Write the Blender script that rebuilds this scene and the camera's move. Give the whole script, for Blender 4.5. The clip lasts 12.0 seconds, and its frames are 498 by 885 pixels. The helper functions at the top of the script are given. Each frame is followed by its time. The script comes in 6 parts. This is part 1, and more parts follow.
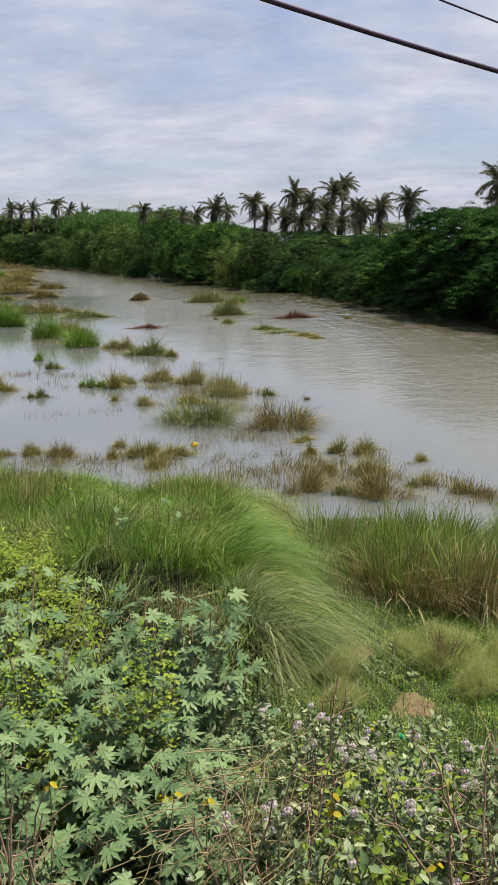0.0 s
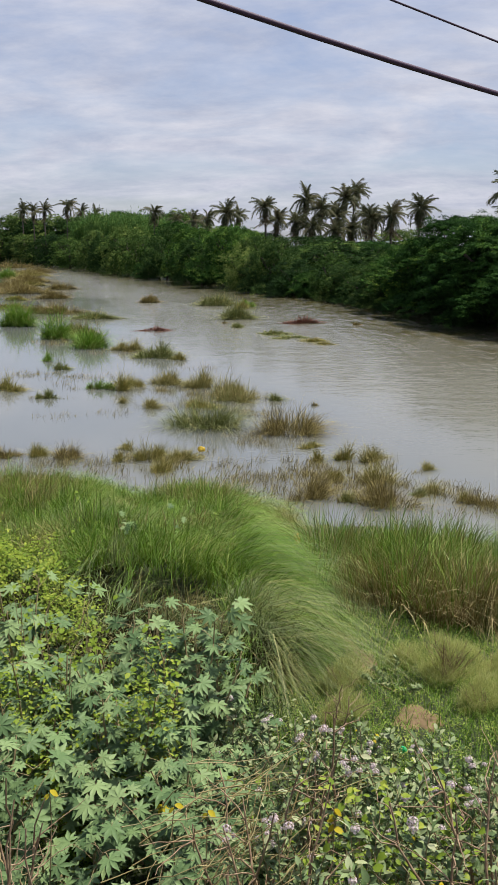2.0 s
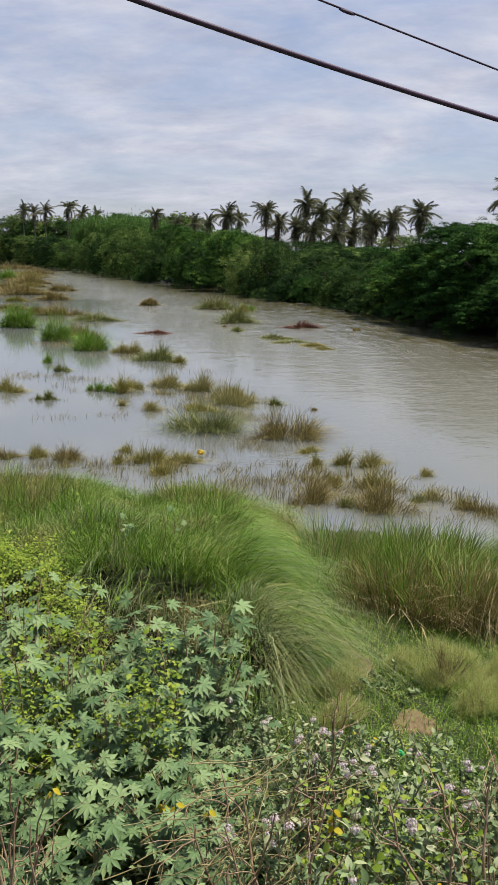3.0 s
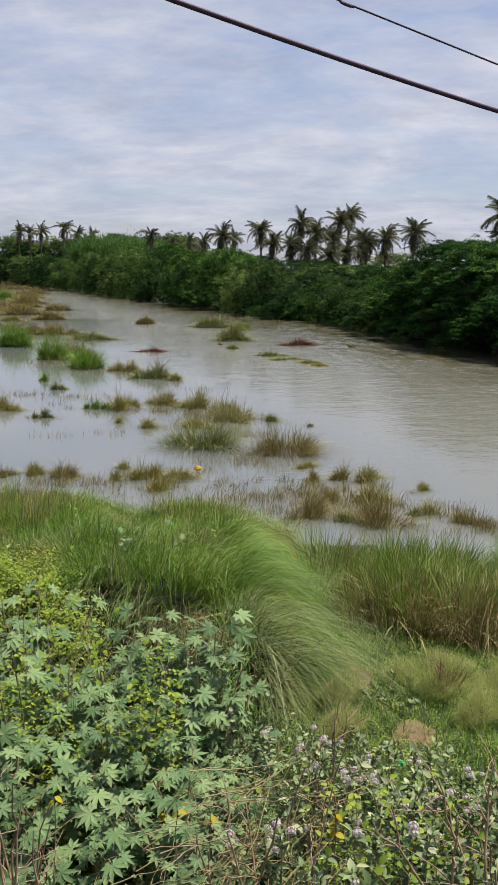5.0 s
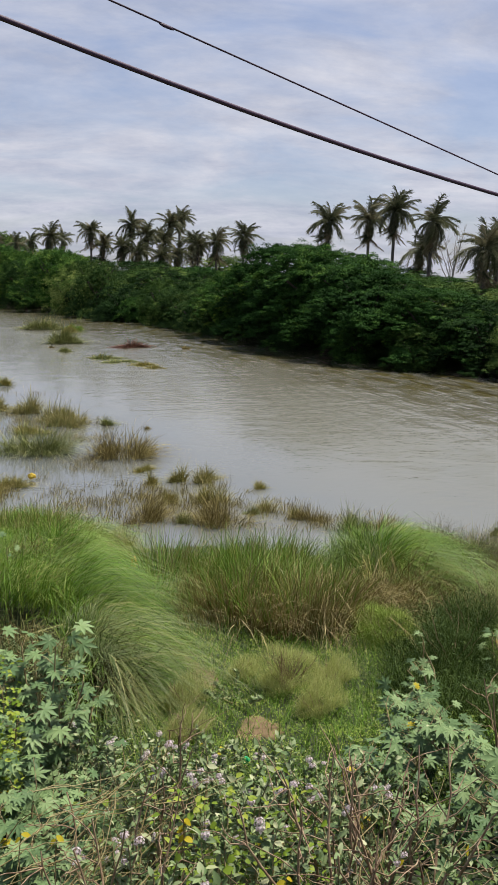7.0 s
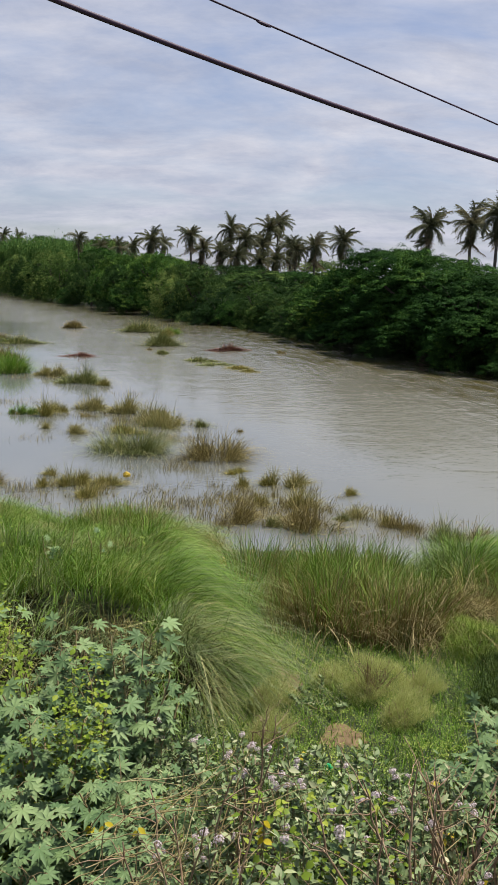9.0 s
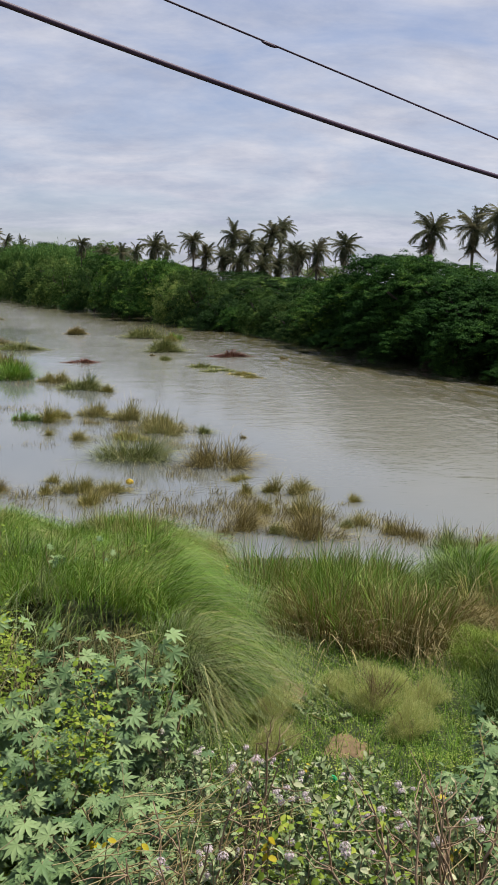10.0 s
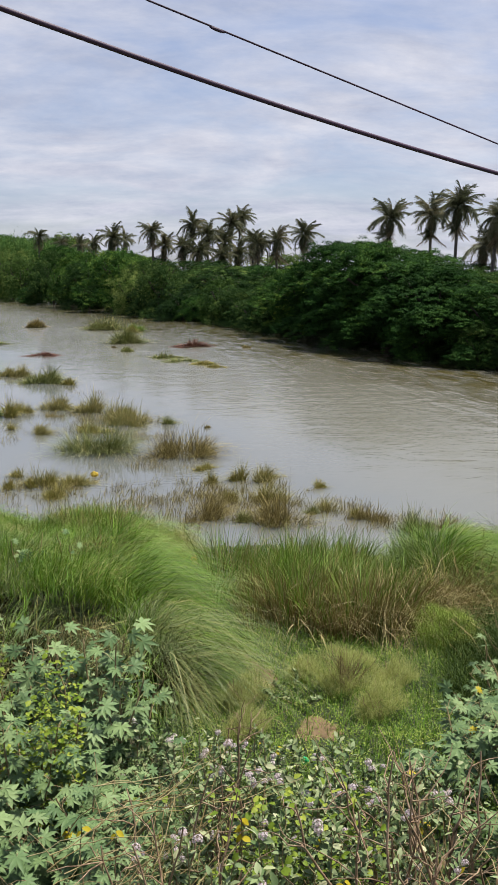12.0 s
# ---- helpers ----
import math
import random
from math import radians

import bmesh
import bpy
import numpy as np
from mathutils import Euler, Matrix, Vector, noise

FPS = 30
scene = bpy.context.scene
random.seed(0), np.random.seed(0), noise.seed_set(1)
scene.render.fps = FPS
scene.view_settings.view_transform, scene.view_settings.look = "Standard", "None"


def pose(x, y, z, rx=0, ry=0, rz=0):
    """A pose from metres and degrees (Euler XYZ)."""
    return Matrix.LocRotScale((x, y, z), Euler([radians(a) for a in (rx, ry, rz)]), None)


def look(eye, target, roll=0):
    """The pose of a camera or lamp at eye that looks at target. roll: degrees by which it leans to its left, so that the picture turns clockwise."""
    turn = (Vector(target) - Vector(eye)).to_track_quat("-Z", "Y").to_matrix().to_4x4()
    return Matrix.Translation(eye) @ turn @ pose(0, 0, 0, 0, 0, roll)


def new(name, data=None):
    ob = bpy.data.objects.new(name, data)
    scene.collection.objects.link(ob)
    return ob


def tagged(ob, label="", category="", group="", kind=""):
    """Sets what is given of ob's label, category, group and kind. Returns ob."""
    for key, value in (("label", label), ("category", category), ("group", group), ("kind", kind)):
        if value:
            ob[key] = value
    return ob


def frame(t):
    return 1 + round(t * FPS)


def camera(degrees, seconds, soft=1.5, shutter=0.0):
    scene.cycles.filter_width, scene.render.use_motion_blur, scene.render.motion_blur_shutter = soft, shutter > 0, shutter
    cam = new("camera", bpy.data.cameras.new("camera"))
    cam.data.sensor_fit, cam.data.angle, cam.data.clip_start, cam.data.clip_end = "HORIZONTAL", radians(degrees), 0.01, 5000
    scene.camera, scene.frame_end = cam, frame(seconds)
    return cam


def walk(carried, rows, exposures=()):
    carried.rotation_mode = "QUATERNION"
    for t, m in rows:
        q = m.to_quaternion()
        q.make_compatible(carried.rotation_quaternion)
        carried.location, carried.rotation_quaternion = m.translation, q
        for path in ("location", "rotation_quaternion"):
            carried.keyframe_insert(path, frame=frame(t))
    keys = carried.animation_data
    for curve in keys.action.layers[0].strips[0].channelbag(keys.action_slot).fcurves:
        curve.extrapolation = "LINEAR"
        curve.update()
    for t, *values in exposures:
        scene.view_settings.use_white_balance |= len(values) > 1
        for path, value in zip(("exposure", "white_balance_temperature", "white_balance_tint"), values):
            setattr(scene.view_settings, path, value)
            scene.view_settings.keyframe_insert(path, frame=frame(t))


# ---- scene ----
cam = camera(33.0, 12.0)

PATH = [
    (0, (0.1385, 0.3638, 5.9924), (0.1283, 2.3100, 5.5318), -1.20),
    (0.5, (0.1292, 0.3394, 6.0039), (0.1114, 2.2860, 5.5453), -0.82),
    (1, (0.1091, 0.3254, 6.0101), (0.0837, 2.2724, 5.5532), -0.47),
    (1.5, (0.1275, 0.3197, 6.0022), (0.0984, 2.2673, 5.5484), -0.32),
    (2, (0.1286, 0.3979, 6.0276), (0.1029, 2.3461, 5.5762), -0.15),
    (2.5, (0.0879, 0.3283, 6.0464), (0.0702, 2.2776, 5.5996), 0.42),
    (3, (0.0843, 0.3278, 6.0485), (0.0637, 2.2780, 5.6057), 0.58),
    (4.8, (0.0594, 0.2625, 6.0001), (0.0393, 2.2220, 5.5990), 0.24),
    (5, (0.0675, 0.2513, 5.9917), (0.0554, 2.2108, 5.5911), 0.21),
    (5.5, (0.0842, 0.3315, 6.0247), (0.1203, 2.2917, 5.6291), 0.17),
    (6, (0.0888, 0.1598, 6.0052), (0.3081, 2.1091, 5.6149), 0.37),
    (6.5, (0.1034, 0.2325, 6.0108), (0.4903, 2.1545, 5.6158), 0.27),
    (7, (0.0734, 0.2532, 6.0169), (0.4448, 2.1786, 5.6232), 0.68),
    (7.5, (0.0552, 0.2451, 6.0041), (0.3266, 2.1879, 5.6144), 1.04),
    (7.7, (0.0563, 0.2449, 6.0014), (0.3054, 2.1905, 5.6109), 1.13),
    (9.5, (0.0895, 0.2688, 6.0133), (0.2317, 2.2269, 5.6319), 1.02),
    (10, (0.0833, 0.3022, 6.0361), (0.2301, 2.2615, 5.6622), 0.92),
    (10.5, (0.1041, 0.2168, 6.0129), (0.2623, 2.1756, 5.6411), 0.78),
    (11, (0.0990, 0.2473, 6.0096), (0.2817, 2.2027, 5.6310), 0.42),
    (11.5, (0.0818, 0.2416, 6.0118), (0.2794, 2.1937, 5.6243), 0.09),
    (12, (0.0885, 0.2644, 6.0242), (0.3182, 2.2109, 5.6263), -0.12),
]
EXPOSURE = [(0, 0.35), (3, 0.31), (5, 0.31), (6, 0.28), (7.5, 0.26), (9.5, 0.27), (10, 0.27), (11, 0.36), (12, 0.38)]
walk(cam, [(t, look(eye, target, roll)) for t, eye, target, roll in PATH], EXPOSURE)

# ---- daylight: high hazy sun behind thin cloud, sky with broken cloud sheets ----
SUN_EL, SUN_AZ = 68.0, 80.0          # degrees; azimuth clockwise from +y
world = bpy.data.worlds.new("sky")
scene.world = world
world.use_nodes = True
wn, wl = world.node_tree.nodes, world.node_tree.links
wn.clear()


def wnode(kind, **values):
    n = wn.new(kind)
    for key, value in values.items():
        n.inputs[key].default_value = value
    return n


def wmath(op, a, b=None):
    n = wn.new("ShaderNodeMath")
    n.operation = op
    for i, v in enumerate((a, b)):
        if v is None:
            continue
        if isinstance(v, (int, float)):
            n.inputs[i].default_value = v
        else:
            wl.new(v, n.inputs[i])
    return n.outputs[0]


sky = wn.new("ShaderNodeTexSky")
sky.sky_type, sky.sun_disc = "NISHITA", False
sky.sun_elevation, sky.sun_rotation = radians(SUN_EL), radians(SUN_AZ)
sky.air_density, sky.dust_density, sky.ozone_density = 1.0, 1.5, 1.5
dull = wn.new("ShaderNodeMix")
dull.data_type, dull.blend_type = "RGBA", "MULTIPLY"
dull.inputs[0].default_value = 1.0
wl.new(sky.outputs[0], dull.inputs[6])
dull.inputs[7].default_value = (0.088, 0.090, 0.104, 1)
way = wn.new("ShaderNodeTexCoord")
parts3 = wn.new("ShaderNodeSeparateXYZ")
wl.new(way.outputs["Generated"], parts3.inputs[0])
rise = wmath("ADD", wmath("MAXIMUM", parts3.outputs[2], 0.0), 0.24)
flat = wn.new("ShaderNodeCombineXYZ")
wl.new(wmath("DIVIDE", parts3.outputs[0], rise), flat.inputs[0])
wl.new(wmath("DIVIDE", parts3.outputs[1], rise), flat.inputs[1])
turned = wn.new("ShaderNodeMapping")
turned.inputs["Rotation"].default_value = (0, 0, radians(20))
turned.inputs["Scale"].default_value = (0.85, 1.3, 1)
wl.new(flat.outputs[0], turned.inputs[0])
sheet = wnode("ShaderNodeTexNoise", Scale=1.9, Detail=10.0, Roughness=0.58, Distortion=0.35)
wl.new(turned.outputs[0], sheet.inputs["Vector"])
cover = wn.new("ShaderNodeValToRGB")
cover.color_ramp.elements[0].position, cover.color_ramp.elements[0].color = 0.36, (0.38, 0.38, 0.38, 1)
cover.color_ramp.elements[1].position, cover.color_ramp.elements[1].color = 0.60, (0.97, 0.97, 0.97, 1)
wl.new(sheet.outputs["Fac"], cover.inputs[0])
tone = wnode("ShaderNodeTexNoise", Scale=3.6, Detail=10.0, Roughness=0.66, Distortion=0.2)
wl.new(turned.outputs[0], tone.inputs["Vector"])
cloud = wn.new("ShaderNodeValToRGB")
cloud.color_ramp.elements[0].position, cloud.color_ramp.elements[0].color = 0.34, (0.385, 0.412, 0.512, 1)
cloud.color_ramp.elements[1].position, cloud.color_ramp.elements[1].color = 0.66, (0.575, 0.580, 0.645, 1)
wl.new(tone.outputs["Fac"], cloud.inputs[0])
heaven = wn.new("ShaderNodeMix")
heaven.data_type = "RGBA"
thin = wn.new("ShaderNodeMapRange")      # the cloud sheet thins out towards the zenith
thin.interpolation_type = "SMOOTHSTEP"
thin.inputs[1].default_value, thin.inputs[2].default_value = 0.42, 0.85
thin.inputs[3].default_value, thin.inputs[4].default_value = 1.0, 0.15
wl.new(parts3.outputs[2], thin.inputs[0])
wl.new(wmath("MULTIPLY", cover.outputs[0], thin.outputs[0]), heaven.inputs[0])
wl.new(dull.outputs[2], heaven.inputs[6])
wl.new(cloud.outputs[0], heaven.inputs[7])
back = wn.new("ShaderNodeBackground")
wl.new(heaven.outputs[2], back.inputs[0])
back.inputs[1].default_value = 1.0
wl.new(back.outputs[0], wn.new("ShaderNodeOutputWorld").inputs[0])

sun = new("sun", bpy.data.lights.new("sun", "SUN"))
sun.data.energy, sun.data.angle, sun.data.color = 4.6, radians(5.0), (1.0, 0.95, 0.86)
a, e = radians(SUN_AZ), radians(SUN_EL)
sun.matrix_world = look((0, 0, 60), (-math.sin(a) * math.cos(e), -math.cos(a) * math.cos(e), 60 - math.sin(e)))

# ---- materials ----
def material(name):
    m = bpy.data.materials.new(name)
    m.use_nodes = True
    m.node_tree.nodes.clear()
    return m, m.node_tree.nodes, m.node_tree.links


def ramp(nodes, stops):
    r = nodes.new("ShaderNodeValToRGB")
    while len(r.color_ramp.elements) < len(stops):
        r.color_ramp.elements.new(0.5)
    for el, (at, c) in zip(r.color_ramp.elements, stops):
        el.position, el.color = at, (*c, 1)
    return r


def foliage(name, stops, rough=0.45, thin=0.25, per="island", grain=0.0, grain_scale=3.0, spec=0.35, vary=1.0, whole=0.0):
    """Leaf material: its tint runs over stops by leaf, some light comes through; grain mixes in patches."""
    m, n, l = material(name)
    r = ramp(n, stops)
    if per == "island":
        rnd = n.new("ShaderNodeNewGeometry").outputs["Random Per Island"]
    else:
        rnd = n.new("ShaderNodeObjectInfo").outputs["Random"]
    tc = n.new("ShaderNodeTexCoord").outputs["Object"]
    nz = n.new("ShaderNodeTexNoise")
    nz.inputs["Scale"].default_value, nz.inputs["Detail"].default_value = grain_scale, 3
    l.new(tc, nz.inputs["Vector"])
    mix = n.new("ShaderNodeMath")
    mix.operation = "MULTIPLY_ADD"
    l.new(nz.outputs["Fac"], mix.inputs[0])
    mix.inputs[1].default_value = grain
    sub = n.new("ShaderNodeMath")
    sub.operation = "MULTIPLY_ADD"
    l.new(rnd, sub.inputs[0])
    sub.inputs[1].default_value = vary
    sub.inputs[2].default_value = 0.5 - 0.5 * vary - grain * 0.5
    l.new(sub.outputs[0], mix.inputs[2])
    each = n.new("ShaderNodeMath")          # tint of the whole plant
    each.operation = "MULTIPLY_ADD"
    l.new(n.new("ShaderNodeObjectInfo").outputs["Random"], each.inputs[0])
    each.inputs[1].default_value = whole
    lower = n.new("ShaderNodeMath")
    lower.operation = "SUBTRACT"
    l.new(mix.outputs[0], lower.inputs[0])
    lower.inputs[1].default_value = whole * 0.5
    l.new(lower.outputs[0], each.inputs[2])
    l.new(each.outputs[0], r.inputs[0])
    p = n.new("ShaderNodeBsdfPrincipled")
    p.inputs["Roughness"].default_value = rough
    p.inputs["Specular IOR Level"].default_value = spec
    l.new(r.outputs[0], p.inputs["Base Color"])
    t = n.new("ShaderNodeBsdfTranslucent")
    l.new(r.outputs[0], t.inputs[0])
    s = n.new("ShaderNodeMixShader")
    s.inputs[0].default_value = thin
    l.new(p.outputs[0], s.inputs[1])
    l.new(t.outputs[0], s.inputs[2])
    l.new(s.outputs[0], n.new("ShaderNodeOutputMaterial").inputs[0])
    return m


def bark(name, dark, light, scale=14.0, rough=0.85):
    m, n, l = material(name)
    tc = n.new("ShaderNodeTexCoord")
    mp = n.new("ShaderNodeMapping")
    mp.inputs["Scale"].default_value = (1, 1, 0.3)
    l.new(tc.outputs["Object"], mp.inputs[0])
    nz = n.new("ShaderNodeTexNoise")
    nz.inputs["Scale"].default_value, nz.inputs["Detail"].default_value = scale, 5
    l.new(mp.outputs[0], nz.inputs["Vector"])
    r = ramp(n, [(0.35, dark), (0.65, light)])
    l.new(nz.outputs["Fac"], r.inputs[0])
    b = n.new("ShaderNodeBump")
    b.inputs["Strength"].default_value, b.inputs["Distance"].default_value = 0.5, 0.02
    l.new(nz.outputs["Fac"], b.inputs["Height"])
    p = n.new("ShaderNodeBsdfPrincipled")
    p.inputs["Roughness"].default_value = rough
    l.new(r.outputs[0], p.inputs["Base Color"])
    l.new(b.outputs[0], p.inputs["Normal"])
    l.new(p.outputs[0], n.new("ShaderNodeOutputMaterial").inputs[0])
    return m


M_TREE = foliage("broad_tree_leaves", [(0.0, (0.010, 0.030, 0.007)), (0.5, (0.024, 0.066, 0.013)), (0.8, (0.060, 0.134, 0.024)), (1.0, (0.160, 0.240, 0.040))], 0.6, 0.08, grain=1.6, grain_scale=4.5, spec=0.03, vary=0.4, whole=0.4)
M_TREE_B = foliage("dark_tree_leaves", [(0.0, (0.011, 0.028, 0.009)), (0.6, (0.036, 0.078, 0.019)), (1.0, (0.165, 0.226, 0.056))], 0.6, 0.08, grain=1.6, grain_scale=3.6, spec=0.03, vary=0.4, whole=0.6)
M_TREE_C = foliage("light_tree_leaves", [(0.0, (0.020, 0.048, 0.012)), (0.5, (0.070, 0.130, 0.028)), (1.0, (0.280, 0.340, 0.092))], 0.6, 0.10, grain=1.6, grain_scale=3.6, spec=0.03, vary=0.4, whole=0.5)
M_BAMBOO = foliage("bamboo_leaves", [(0.0, (0.055, 0.128, 0.033)), (0.6, (0.100, 0.196, 0.048)), (1.0, (0.174, 0.264, 0.065))], 0.6, 0.25, grain=0.5, grain_scale=4.0, spec=0.04)
M_PALM = foliage("palm_leaflets", [(0.0, (0.072, 0.080, 0.044)), (0.6, (0.135, 0.142, 0.074)), (1.0, (0.230, 0.206, 0.122))], 0.5, 0.3, per="object", grain=0.3, grain_scale=0.8, spec=0.15)
M_PALM_DRY = foliage("dry_palm_leaflets", [(0.0, (0.135, 0.099, 0.057)), (1.0, (0.311, 0.244, 0.145))], 0.7, 0.15, per="object")
M_GRASS = foliage("tall_grass_blades", [(0.0, (0.062, 0.138, 0.012)), (0.4, (0.120, 0.233, 0.021)), (0.7, (0.186, 0.314, 0.037)), (0.9, (0.276, 0.370, 0.081)), (1.0, (0.417, 0.408, 0.153))], 0.5, 0.18, grain=0.7, grain_scale=0.9, spec=0.2)
M_GRASS_DARK = foliage("grey_green_grass_blades", [(0.0, (0.062, 0.089, 0.020)), (0.5, (0.155, 0.181, 0.046)), (0.85, (0.290, 0.296, 0.100)), (1.0, (0.466, 0.425, 0.190))], 0.5, 0.12, spec=0.2)
M_GRASS_BRIGHT = foliage("bright_grass_blades", [(0.0, (0.064, 0.130, 0.010)), (0.6, (0.128, 0.228, 0.020)), (1.0, (0.237, 0.291, 0.046))], 0.45, 0.2, grain=0.4, grain_scale=0.9, spec=0.3)
M_GRASS_PALE = foliage("pale_grass_blades", [(0.0, (0.092, 0.141, 0.037)), (0.5, (0.160, 0.209, 0.074)), (1.0, (0.264, 0.288, 0.135))], 0.45, 0.18, grain=0.4, grain_scale=0.9, spec=0.3)
# dead stems in near-black: the shade under the mound is put into their colour
M_THATCH_SHADE = foliage("dead_thatch_shade_tint", [(0.0, (0.015, 0.015, 0.006)), (0.6, (0.039, 0.034, 0.014)), (1.0, (0.085, 0.072, 0.032))], 0.8, 0.05, spec=0.05)
M_OLIVE = foliage("olive_grass_blades", [(0.0, (0.115, 0.119, 0.022)), (0.4, (0.220, 0.206, 0.046)), (0.8, (0.344, 0.297, 0.091)), (1.0, (0.477, 0.393, 0.158))], 0.55, 0.18, grain=0.4, grain_scale=1.5, spec=0.15)
M_SEDGE = foliage("olive_brown_sedge_blades", [(0.0, (0.089, 0.071, 0.024)), (0.4, (0.176, 0.139, 0.046)), (0.8, (0.296, 0.242, 0.086)), (1.0, (0.445, 0.386, 0.156))], 0.6, 0.15, grain=0.5, grain_scale=1.5, spec=0.15)
M_BROWN = foliage("withered_grass_blades", [(0.0, (0.095, 0.068, 0.025)), (0.45, (0.180, 0.137, 0.050)), (0.8, (0.283, 0.224, 0.090)), (1.0, (0.413, 0.351, 0.164))], 0.7, 0.2, spec=0.1)
M_YELLOWISH = foliage("yellowing_grass_blades", [(0.0, (0.158, 0.158, 0.042)), (0.5, (0.274, 0.249, 0.083)), (1.0, (0.415, 0.357, 0.158))], 0.55, 0.3, spec=0.3)
M_REED = foliage("dull_reed_stems", [(0.0, (0.036, 0.033, 0.018)), (0.5, (0.090, 0.080, 0.040)), (0.85, (0.190, 0.158, 0.086)), (1.0, (0.330, 0.276, 0.160))], 0.6, 0.15, spec=0.2)
M_RUST = foliage("rust_red_waterweed", [(0.0, (0.075, 0.029, 0.019)), (0.6, (0.158, 0.062, 0.041)), (1.0, (0.249, 0.133, 0.083))], 0.7, 0.15)
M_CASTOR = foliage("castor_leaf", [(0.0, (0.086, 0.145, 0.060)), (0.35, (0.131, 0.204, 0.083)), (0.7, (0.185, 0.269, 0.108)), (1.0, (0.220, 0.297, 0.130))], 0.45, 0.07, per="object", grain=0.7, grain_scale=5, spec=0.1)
# castor leaf about a fifth darker: shade inside the plant put into the colour
M_CASTOR_SHADED = foliage("castor_leaf_shaded", [(0.0, (0.070, 0.121, 0.048)), (0.5, (0.123, 0.191, 0.077)), (1.0, (0.181, 0.249, 0.107))], 0.45, 0.07, grain=0.5, grain_scale=3, spec=0.1)
M_CASTOR_YELLOW = foliage("yellow_leaf", [(0.0, (0.415, 0.332, 0.017)), (1.0, (0.548, 0.448, 0.042))], 0.5, 0.3, per="object", grain=0.4, grain_scale=12, spec=0.1)
M_MILK = foliage("milkweed_leaf", [(0.0, (0.115, 0.176, 0.068)), (0.5, (0.218, 0.280, 0.132)), (0.85, (0.334, 0.372, 0.198)), (1.0, (0.461, 0.462, 0.278))], 0.5, 0.07, per="object", grain=0.35, grain_scale=14, spec=0.1)
M_MILK_LEAFLETS = foliage("pale_undergrowth_leaves", [(0.0, (0.103, 0.165, 0.057)), (0.5, (0.199, 0.267, 0.114)), (0.85, (0.313, 0.367, 0.175)), (1.0, (0.451, 0.470, 0.259))], 0.5, 0.07, grain=0.4, grain_scale=1.0, spec=0.1)
M_LIME = foliage("lime_green_leaf", [(0.0, (0.130, 0.210, 0.022)), (0.5, (0.225, 0.312, 0.038)), (1.0, (0.350, 0.400, 0.062))], 0.45, 0.3, grain=0.3, grain_scale=4, spec=0.1)
M_WEED = foliage("weed_leaves", [(0.0, (0.113, 0.178, 0.029)), (0.5, (0.238, 0.325, 0.058)), (0.9, (0.384, 0.434, 0.094)), (1.0, (0.499, 0.476, 0.125))], 0.55, 0.08, grain=0.9, grain_scale=1.6, spec=0.1, vary=0.5)
# dark green weeds; lowered further so slope undergrowth carries the gaps' shade in colour
M_WEED_DARK = foliage("dark_weed_and_gap_shade_leaves", [(0.0, (0.024, 0.045, 0.009)), (0.5, (0.045, 0.080, 0.015)), (1.0, (0.105, 0.150, 0.033))], 0.55, 0.1, grain=0.5, grain_scale=1.2, spec=0.1)
M_FEATHER = foliage("feathery_shrub_sprays", [(0.0, (0.301, 0.333, 0.096)), (0.6, (0.452, 0.481, 0.168)), (1.0, (0.628, 0.617, 0.264))], 0.6, 0.6, grain=0.3, grain_scale=2, spec=0.1)
M_FLOWER = foliage("pale_lilac_petals", [(0.0, (0.630, 0.493, 0.515)), (0.5, (0.729, 0.616, 0.626)), (1.0, (0.810, 0.739, 0.736))], 0.6, 0.5, spec=0.1)
M_STRAW = foliage("dry_stalks", [(0.0, (0.174, 0.133, 0.055)), (0.6, (0.312, 0.256, 0.118)), (1.0, (0.451, 0.383, 0.204))], 0.8, 0.05, spec=0.1)
M_STEM = bark("green_brown_stem", (0.167, 0.123, 0.057), (0.370, 0.297, 0.145))
M_TWIG = bark("reddish_bare_twig", (0.175, 0.104, 0.058), (0.375, 0.272, 0.169), 30)
M_TRUNK = bark("tree_trunk", (0.029, 0.022, 0.017), (0.083, 0.066, 0.050), 5)
M_PALE_BARK = bark("pale_grey_bark", (0.24, 0.21, 0.18), (0.44, 0.40, 0.35), 8)
M_PALM_TRUNK = bark("palm_trunk", (0.050, 0.042, 0.033), (0.141, 0.120, 0.100), 6)


